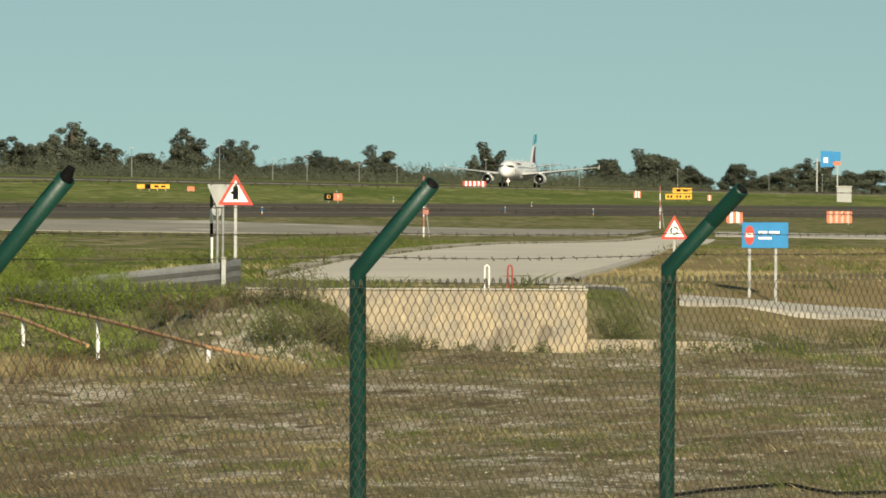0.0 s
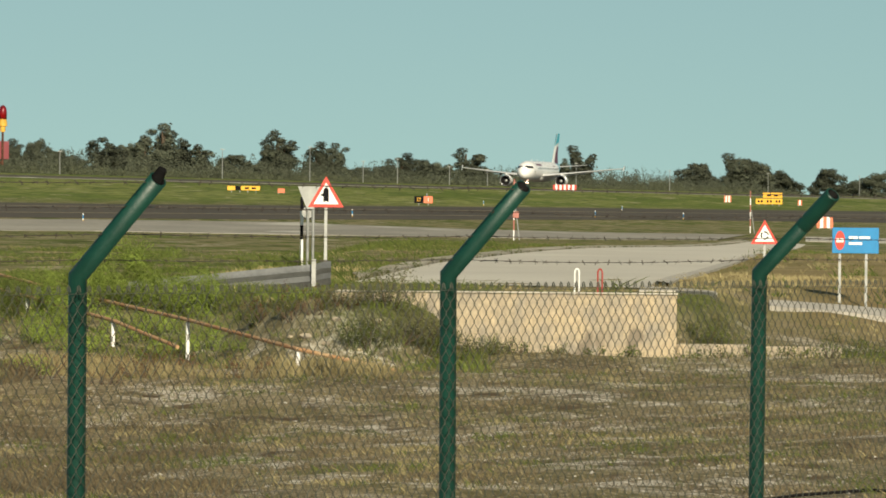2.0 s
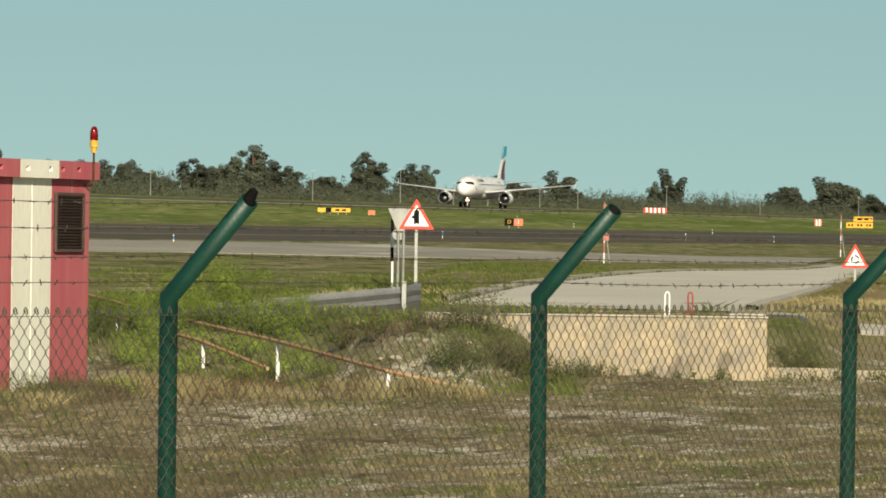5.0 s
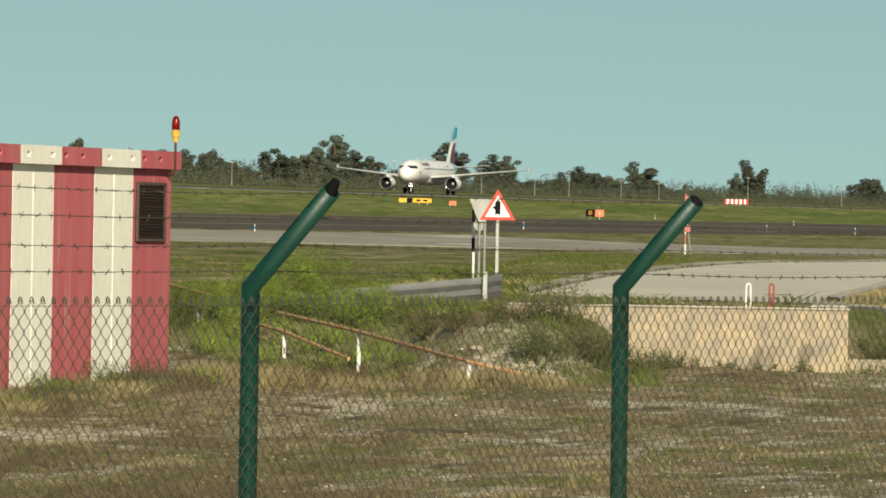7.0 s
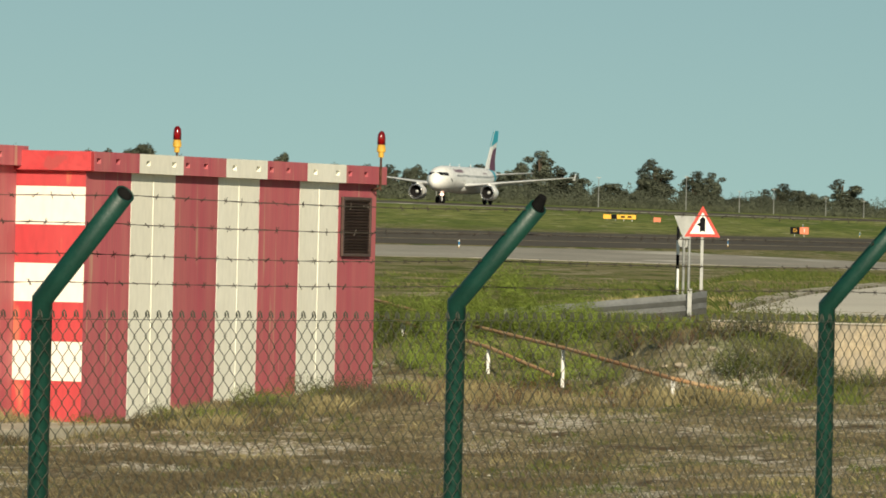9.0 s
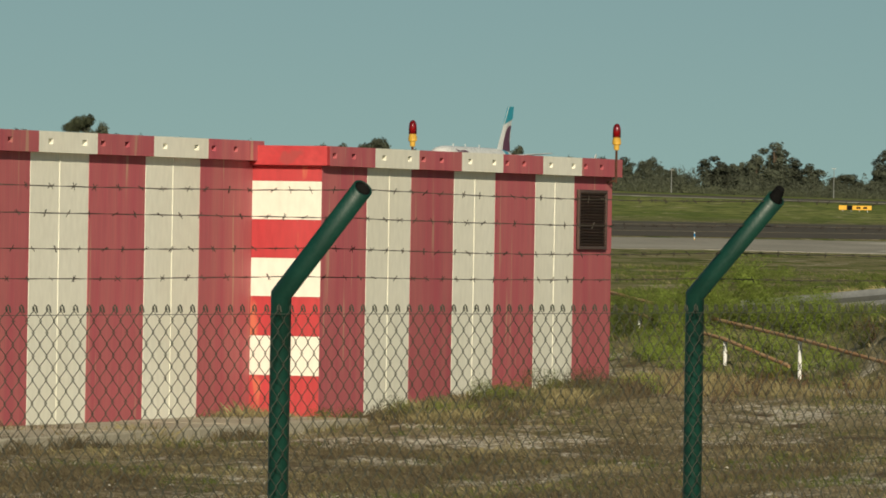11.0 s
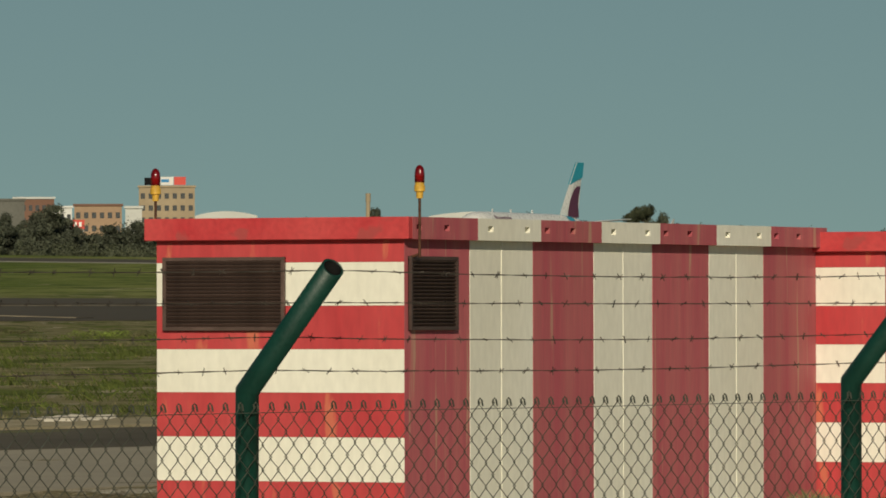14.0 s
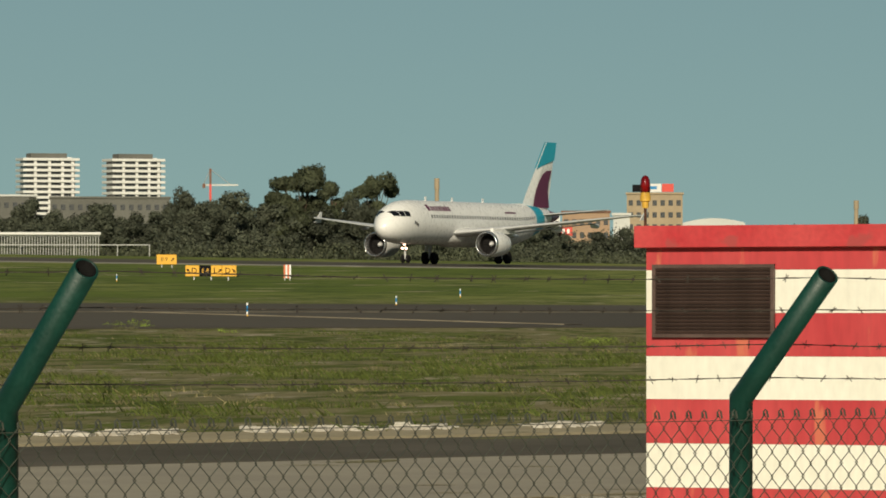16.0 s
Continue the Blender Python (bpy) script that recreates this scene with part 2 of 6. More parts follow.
def ground_material():
    """Dry verge: brown soil and straw with whitish gravel streaks near by, turning to green meadow towards the field."""
    m = bpy.data.materials.new("dry_verge_and_meadow")
    m.use_nodes = True
    n, l = m.node_tree.nodes, m.node_tree.links
    b = n["Principled BSDF"]
    co = n.new("ShaderNodeTexCoord")

    def nz(s, det=5.0, st=(1, 1, 1), rough=0.55):
        mp = n.new("ShaderNodeMapping")
        mp.inputs["Scale"].default_value = st
        l.new(co.outputs["Object"], mp.inputs["Vector"])
        t = n.new("ShaderNodeTexNoise")
        t.inputs["Scale"].default_value, t.inputs["Detail"].default_value, t.inputs["Roughness"].default_value = s, det, rough
        l.new(mp.outputs["Vector"], t.inputs["Vector"])
        return t.outputs["Fac"]

    def ramp(fac, lo, hi):
        r = n.new("ShaderNodeMapRange")
        r.inputs["From Min"].default_value, r.inputs["From Max"].default_value = lo, hi
        l.new(fac, r.inputs["Value"])
        return r.outputs["Result"]

    def mix(fac, a, c, kind="MIX"):
        x = n.new("ShaderNodeMix")
        x.data_type, x.blend_type = "RGBA", kind
        for sock, v in (("Factor", fac), ("A", a), ("B", c)):
            s = x.inputs[sock]
            if isinstance(v, tuple):
                s.default_value = (*v, 1)
            elif isinstance(v, (int, float)):
                s.default_value = v
            else:
                l.new(v, s)
        return x.outputs["Result"]

    soil = mix(ramp(nz(2.2, 8, (1, 0.5, 1), 0.65), 0.35, 0.65), (0.155, 0.134, 0.082), (0.285, 0.246, 0.152))
    soil = mix(ramp(nz(0.8, 8, (1, 0.45, 1), 0.65), 0.47, 0.60), soil, (0.150, 0.132, 0.064))
    soil = mix(ramp(nz(0.38, 8, (1, 0.8, 1), 0.65), 0.52, 0.66), soil, (0.124, 0.100, 0.066))
    soil = mix(ramp(nz(16, 6, (1, 0.30, 1), 0.7), 0.53, 0.60), soil, (0.40, 0.335, 0.22))
    soil = mix(ramp(nz(11, 6, (1, 0.30, 1), 0.7), 0.56, 0.64), soil, (0.085, 0.070, 0.040))
    gravel = ramp(nz(0.62, 12, (1, 0.55, 1), 0.75), 0.515, 0.575)
    soil = mix(gravel, soil, mix(ramp(nz(18, 5, (1, 0.35, 1), 0.7), 0.42, 0.58), (0.22, 0.18, 0.125), (0.66, 0.62, 0.52)))
    soil = mix(ramp(nz(1.3, 10, (1, 0.5, 1), 0.72), 0.56, 0.62), soil, (0.105, 0.078, 0.050))
    green = mix(ramp(nz(0.22, 6), 0.35, 0.65), (0.085, 0.108, 0.026), (0.140, 0.165, 0.045))
    dry = mix(ramp(nz(0.6, 5), 0.3, 0.7), (0.23, 0.175, 0.085), (0.32, 0.25, 0.13))
    bare = mix(ramp(nz(0.6, 5), 0.3, 0.7), (0.185, 0.168, 0.086), (0.262, 0.232, 0.128))
    meadow = mix(ramp(nz(0.34, 9, (1, 0.30, 1), 0.72), 0.445, 0.525), green, bare)
    meadow = mix(ramp(nz(0.50, 9, (1, 0.26, 1), 0.74), 0.56, 0.61), meadow, (0.37, 0.32, 0.23))
    meadow = mix(ramp(nz(0.7, 8, (1, 0.25, 1), 0.7), 0.52, 0.62), meadow, (0.066, 0.084, 0.024))
    far = mix(ramp(nz(0.05, 8, (1, 0.16, 1), 0.65), 0.42, 0.60), (0.130, 0.172, 0.040), (0.245, 0.262, 0.088))
    far = mix(ramp(nz(0.45, 10, (1, 0.16, 1), 0.72), 0.47, 0.60), far, (0.084, 0.112, 0.034))
    far = mix(ramp(nz(0.22, 10, (1, 0.10, 1), 0.72), 0.585, 0.63), far, (0.34, 0.31, 0.18))
    at_ = n.new("ShaderNodeAttribute")
    at_.attribute_name = "zone"
    sep = n.new("ShaderNodeSeparateColor")
    l.new(at_.outputs["Color"], sep.inputs["Color"])
    col = mix(sep.outputs["Red"], soil, meadow)
    col = mix(sep.outputs["Green"], col, far)
    col = mix(sep.outputs["Blue"], col, dry)
    gr = ramp(nz(9, 8), 0.2, 0.8)
    g = n.new("ShaderNodeMapRange")
    g.inputs["To Min"].default_value, g.inputs["To Max"].default_value = 0.7, 1.2
    l.new(gr, g.inputs["Value"])
    col = mix(1.0, col, g.outputs["Result"], "MULTIPLY")
    l.new(col, b.inputs["Base Color"])
    b.inputs["Roughness"].default_value = 0.95
    b.inputs["Specular IOR Level"].default_value = 0.03
    bp = n.new("ShaderNodeBump")
    bp.inputs["Strength"].default_value, bp.inputs["Distance"].default_value = 0.35, 0.05
    l.new(gr, bp.inputs["Height"])
    l.new(bp.outputs["Normal"], b.inputs["Normal"])
    return m


M_GROUND = ground_material()


# ---- mesh helpers ----
def mesh_of(bm, material, smooth=False):
    me = bpy.data.meshes.new("mesh")
    bm.to_mesh(me)
    bm.free()
    for m in (material if isinstance(material, (list, tuple)) else [material]):
        me.materials.append(m)
    if smooth:
        me.polygons.foreach_set("use_smooth", [True] * len(me.polygons))
    return me


def part(name, bm, material, parent=None, label="", smooth=False):
    ob = new(name, bm if isinstance(bm, bpy.types.Mesh) else mesh_of(bm, material, smooth))
    ob.parent = parent
    if label:
        ob["label"] = label
    return ob


def empty(name, m, label, category, group="", kind=""):
    ob = new(name)
    ob.empty_display_size = 0.2
    ob.matrix_basis = m
    return tagged(ob, label, category, group, kind)


def box(bm, x0, x1, y0, y1, z0, z1, bevel=0.0):
    r = bmesh.ops.create_cube(bm, size=1.0, matrix=Matrix.LocRotScale(((x0 + x1) / 2, (y0 + y1) / 2, (z0 + z1) / 2), None, (x1 - x0, y1 - y0, z1 - z0)))
    if bevel:
        es = list({e for v in r["verts"] for e in v.link_edges})
        bmesh.ops.bevel(bm, geom=es, offset=bevel, segments=1, affect="EDGES")
    return bm


def boxed(*a, bevel=0.0):
    return box(bmesh.new(), *a, bevel=bevel)


def tube(bm, a, b, r0, r1=None, n=12, caps=True):
    a, b = Vector(a), Vector(b)
    q = (b - a).to_track_quat("Z", "Y").to_matrix().to_4x4()
    bmesh.ops.create_cone(bm, cap_ends=caps, segments=n, radius1=r0, radius2=r0 if r1 is None else r1, depth=(b - a).length,
                          matrix=Matrix.Translation((a + b) / 2) @ q)
    return bm


def lathe(bm, rings, n=24, axis="z", caps=True):
    """A body of revolution from (height, radius) rings; axis y lays it along y."""
    prev, first = None, None
    for h, r in rings:
        ring = []
        for i in range(n):
            a = 2 * math.pi * i / n
            c, s = r * math.cos(a), r * math.sin(a)
            ring.append(bm.verts.new((c, s, h) if axis == "z" else (c, h, s)))
        if prev:
            for i in range(n):
                bm.faces.new((prev[i], prev[(i + 1) % n], ring[(i + 1) % n], ring[i]))
        prev, first = ring, first or ring
    if caps:
        bm.faces.new(prev)
        bm.faces.new(first[::-1])
    bmesh.ops.recalc_face_normals(bm, faces=bm.faces)
    return bm


def plate(pts, depth, y=0.0):
    """A flat plate in the xz plane from its outline, depth thick towards +y."""
    bm = bmesh.new()
    f = bm.faces.new([bm.verts.new((x, y, z)) for x, z in pts])
    g = bmesh.ops.extrude_face_region(bm, geom=[f])
    bmesh.ops.translate(bm, verts=[v for v in g["geom"] if isinstance(v, bmesh.types.BMVert)], vec=(0, depth, 0))
    bmesh.ops.recalc_face_normals(bm, faces=bm.faces)
    return bm


def bearing(az, d):
    """x, y of a spot at a compass bearing (degrees left of y) and distance from the tripod."""
    return -d * math.sin(radians(az)), d * math.cos(radians(az))


def smooth(a, b, v):
    v = min(1, max(0, (v - a) / (b - a)))
    return v * v * (3 - 2 * v)


# ---- lie of the land ----
RWY = radians(11.62)                       # the runway runs 11.6 degrees off the y axis
CR, SR = math.cos(RWY), math.sin(RWY)


def across(x, y):
    return -x * CR + y * SR


def along(x, y):
    return x * SR + y * CR


def field(p, s):
    """x, y from the distance across (p) and along (s) the runway."""
    return s * SR - p * CR, s * CR + p * SR


PROFILE = ((-1e5, 0.0), (43, 0.0), (117, 0.80), (152, 2.20), (279, 6.4), (340, 7.9), (440, 9.5), (6000, 10.5))


def rise(p):
    for (a, za), (b, zb) in zip(PROFILE, PROFILE[1:]):
        if p < b:
            return za + (zb - za) * (p - a) / (b - a) if a > -1e4 else zb
    return 10.5


def bank(x, y):
    """The raised bank behind the culvert wall: steep behind it, spilling round its buried end, gentle under the bushes."""
    edge = 83.9 + 3.0 * max(0.0, x - 2.0)
    right = smooth(1.8, 3.2, x)
    spill = smooth(-0.2, -2.0, x) * (1 - smooth(-2.6, -4.2, x))
    soft = smooth(-2.6, -4.2, x)
    foot = 0.15 * smooth(-1.6, -0.4, x) * (1 - smooth(3.9, 4.8, x)) * smooth(79.5, 82.3, y) * (1 - smooth(82.6, 83.6, y))
    return foot + 0.78 * smooth(edge - 0.8 - 3.8 * spill - 0.5 * soft, edge + 0.4 - 1.9 * spill + 4.2 * soft + 16 * right, y) * smooth(-9.0, -4.8, x) * (1 - smooth(200, 420, y))


def hollow(x, y):
    """The verge drops a little towards the shed and its concrete apron."""
    u, o = (x + 11.872) * 0.2723 + (y - 60.86) * 0.9622, (x + 11.872) * 0.9622 - (y - 60.86) * 0.2723
    return 0.32 * (1 - smooth(5.0, 17.0, u)) * smooth(-26, -7, u) * smooth(-2.3, -0.4, o) * (1 - smooth(7, 17, o))


def land(x, y):
    p, s = across(x, y), along(x, y)
    return rise(p) + min(2300.0, max(0.0, s - 60)) * (0.0015 * smooth(20, 110, p) + 0.0002 * smooth(150, 279, p)) + bank(x, y) - hollow(x, y)


def bumpy(x, y):
    z = land(x, y)
    d = math.hypot(x, y)
    near = 1 - smooth(110, 180, d)
    return z + near * (0.05 * noise.noise((x * 0.9, y * 0.35, 0.3)) + 0.025 * noise.noise((x * 3.1, y * 1.6, 7.0)))


def spread(lo, hi, n, k):
    return [(lo + hi) / 2 + (hi - lo) / 2 * math.sinh(k * (2 * i / n - 1)) / math.sinh(k) for i in range(n + 1)]


def ground():
    xs = spread(-3000, 3000, 230, 7.0)
    ys = [-60 + 10 * i for i in range(9)] + [30 + 0.6 * i for i in range(1, 140)]
    while ys[-1] < 4600:
        ys.append(ys[-1] * 1.022)
    verts, zone = [], []
    for y in ys:
        for x in xs:
            verts.append((x, y, bumpy(x, y)))
            p = across(x, y)
            wob = 12 * noise.noise((x * 0.04, y * 0.02, 2.0))
            b = bank(x, y) / 0.78
            zone.append((max(smooth(36, 50, p + wob * 0.4), smooth(105, 125, y + wob), 0.85 * b),
                         smooth(150, 175, p), smooth(88, 104, y) * (0.30 + 0.70 * smooth(-2, 2, x)) * smooth(-7, -3, x) * (1 - smooth(230, 420, y)) * (0.75 + 0.5 * noise.noise((x * 0.5, y * 0.06, 5.0))), 1))
    w = len(xs)
    faces = [(j * w + i, j * w + i + 1, j * w + w + i + 1, j * w + w + i) for j in range(len(ys) - 1) for i in range(w - 1)]
    me = bpy.data.meshes.new("ground")
    me.from_pydata(verts, [], faces)
    ca = me.color_attributes.new("zone", "FLOAT_COLOR", "POINT")
    ca.data.foreach_set("color", np.array(zone, dtype=np.float32).ravel())
    me.polygons.foreach_set("use_smooth", [True] * len(me.polygons))
    me.materials.append(M_GROUND)
    return tagged(new("ground", me), "dry stony verge with straw and weeds, green meadow further out", "ground", kind="structure")


ground()


def ribbon(name, outline, material, label, category, lift=0.03, steps=60):
    """Paving laid on the land between two edge lines of x, y points."""
    def at(line, f):
        k = f * (len(line) - 1)
        i = min(int(k), len(line) - 2)
        k -= i
        return line[i][0] * (1 - k) + line[i + 1][0] * k, line[i][1] * (1 - k) + line[i + 1][1] * k
    a, b = outline
    bm = bmesh.new()
    rows = []
    for j in range(steps + 1):
        (ax, ay), (bx, by) = at(a, j / steps), at(b, j / steps)
        rows.append([bm.verts.new((x, y, land(x, y) + lift)) for x, y in ((ax + (bx - ax) * i / 6, ay + (by - ay) * i / 6) for i in range(7))])
    for r, q in zip(rows, rows[1:]):
        for i in range(6):
            bm.faces.new((r[i], r[i + 1], q[i + 1], q[i]))
    bmesh.ops.recalc_face_normals(bm, faces=bm.faces)
    if sum(f.normal.z for f in bm.faces) < 0:
        bmesh.ops.reverse_faces(bm, faces=bm.faces)
    for k in (0, 6):                       # the edges go down into the ground
        low = [bm.verts.new(r[k].co - Vector((0, 0, 0.4))) for r in rows]
        for i in range(steps):
            bm.faces.new((rows[i][k], rows[i + 1][k], low[i + 1], low[i]))
    return tagged(new(name, mesh_of(bm, material)), label, category, kind="structure")


def band(p0, p1, s0, s1):
    n = 24
    return [[field(p, s0 + (s1 - s0) * i / n) for i in range(n + 1)] for p in (p0, p1)]


ribbon("runway", band(268, 294, -200, 3600), M_TAXI, "dark asphalt runway with a pale worn edge", "runway", 0.05, 120)
ribbon("runway_edge_line", band(265.5, 268, -200, 3600), M_SHOULDER, "pale grey paved runway edge", "runway", 0.06, 120)
ribbon("taxiway", ([field(p, q) for p, q in ((130, -100), (130, 250), (125, 500), (128, 700), (119, 900), (119, 3000))],
                    [field(p, q) for p, q in ((158, -100), (158, 300), (152, 560), (160, 800), (163, 1100), (163, 3000))]), M_TAXI,
       "dark asphalt taxiway along the meadow", "taxiway", 0.05, 120)
ribbon("taxiway_line", band(133.5, 133.9, 330, 1600), M_PAINT, "thin worn pale taxiway edge line", "marking", 0.075, 120)
ribbon("taxiway_centre_line", band(145.8, 146.2, -100, 1600), M_PAINT, "thin worn pale taxiway centre line", "marking", 0.075, 120)
ribbon("taxiway_turn_line", ([field(146.5, 262), field(131.5, 277)], [field(146.5, 264), field(131.5, 279)]), M_PAINT, "thin worn pale line turning off the taxiway", "marking", 0.08)
ribbon("shoulder_road", ([field(123.5, 330), field(123.5, 446), field(120, 499), field(110, 483), field(100, 467), field(92, 472), field(86, 497)],
                         [field(108, 290), field(99, 361), field(94, 366), field(88, 378), field(84, 391), field(79.5, 398), field(76.5, 431)]), M_SHOULDER,
       "pale grey paved shoulder running out beside the taxiway", "road", 0.04)
ROAD_FAR = [bearing(1.6, 104), bearing(1.45, 108), bearing(1.1, 130), bearing(0.783, 156), bearing(0.1, 205), bearing(-0.554, 262), bearing(-1.833, 430)]
ROAD_NEAR = [bearing(-0.95, 100), bearing(-1.03, 110), bearing(-1.15, 121), bearing(-1.319, 132), bearing(-1.6, 165), bearing(-1.82, 211), bearing(-2.3, 420)]
ribbon("service_road", (ROAD_FAR, ROAD_NEAR), M_ROAD, "pale worn asphalt service road curving out to the airfield", "road", 0.03)


def shifted(line, dx, dy):
    return [(x + dx, y + dy) for x, y in line]


ribbon("road_edge", (shifted(ROAD_FAR[1:], -0.05, 0.0), shifted(ROAD_FAR[1:], -0.4, 10.0)), M_RUBBLE, "broken pale concrete road edge", "kerb", 0.08)
ribbon("road_edge", (shifted(ROAD_NEAR[1:6], 0.02, -0.1), shifted(ROAD_NEAR[1:6], 0.16, -3.5)), M_KERB, "thin pale concrete road edge", "kerb", 0.05)
ribbon("concrete_channel", ([bearing(a, d) for a, d in ((-2.0, 98.2), (-2.61, 100.2), (-3.18, 101.6), (-3.74, 103.7), (-4.6, 107.0))],
                            [bearing(a, d) for a, d in ((-2.0, 99.6), (-2.61, 101.7), (-3.18, 103.5), (-3.74, 105.8), (-4.6, 109.2))]), M_KERB,
       "pale concrete drainage channel in the grass", "channel", 0.05)
ribbon("concrete_apron", ([bearing(-0.9, 94.0), bearing(-1.206, 94.3), bearing(-1.56, 92.6)], [bearing(-0.9, 101.0), bearing(-1.206, 99.3), bearing(-1.56, 93.8)]), M_KERB,
       "pale concrete apron at the road corner", "kerb", 0.05)
ribbon("gravel_track", ([bearing(-2.3, 450), bearing(-5.0, 480)], [bearing(-2.3, 500), bearing(-5.0, 530)]), M_KERB, "pale gravel track across the meadow", "track", 0.04)
ribbon("perimeter_road", ([bearing(9.0, 82), bearing(15, 66), bearing(22, 50)], [bearing(9.0, 98), bearing(13.1, 91), bearing(18.4, 82), bearing(22, 76)]), M_ROADDARK,
       "grey asphalt perimeter road behind the building", "road", 0.03)
ribbon("road_edge_seal", ([bearing(9.0, 98.1), bearing(13.1, 91.1), bearing(18.4, 82.1), bearing(22, 76.1)], [bearing(9.0, 115), bearing(13.1, 106), bearing(18.4, 93), bearing(22, 86)]), M_SEAL,
       "dark tarred edge of the perimeter road", "road", 0.035)
ribbon("road_kerb", ([bearing(9.0, 115.2), bearing(13.1, 106.2), bearing(18.4, 93.2), bearing(22, 86.2)], [bearing(9.0, 121.5), bearing(13.1, 112), bearing(18.4, 98.5), bearing(22, 91.5)]), M_TANEDGE,
       "broken pale concrete edge of the perimeter road", "kerb", 0.07)


# ---- fence: bent green tubes, chain link and barbed wire ----
FA = radians(25.5)
FDIR, FOUT = Vector((math.sin(FA), math.cos(FA), 0)), Vector((math.cos(FA), -math.sin(FA), 0))   # along it; towards the camera
FOOT = -11.7 * FOUT                                                                               # where it passes the tripod
KNEE, TIP = 1.545, Vector((0.414, 0, 0.342))
TWIST = -19.0                              # the arms are turned a little along the fence


def on_fence(az, pan):
    """Distance along the fence at a bearing, from the lens turned to pan."""
    eye = Vector((-ARM * math.sin(radians(pan)), 0, 0))
    way = Vector((*bearing(az, 1.0), 0))
    return (eye + way * (-11.7 - FOUT.dot(eye)) / FOUT.dot(way)).dot(FDIR)


POSTS = [on_fence(a, p) for a, p in ((18.47, 14.8), (12.32, 12.8), (7.25, 9.0), (3.80, 4.0), (0.697, 0.7), (-1.899, 0.6))]
POSTS = [POSTS[0] - 3.0] + POSTS + [POSTS[-1] + 3.0]


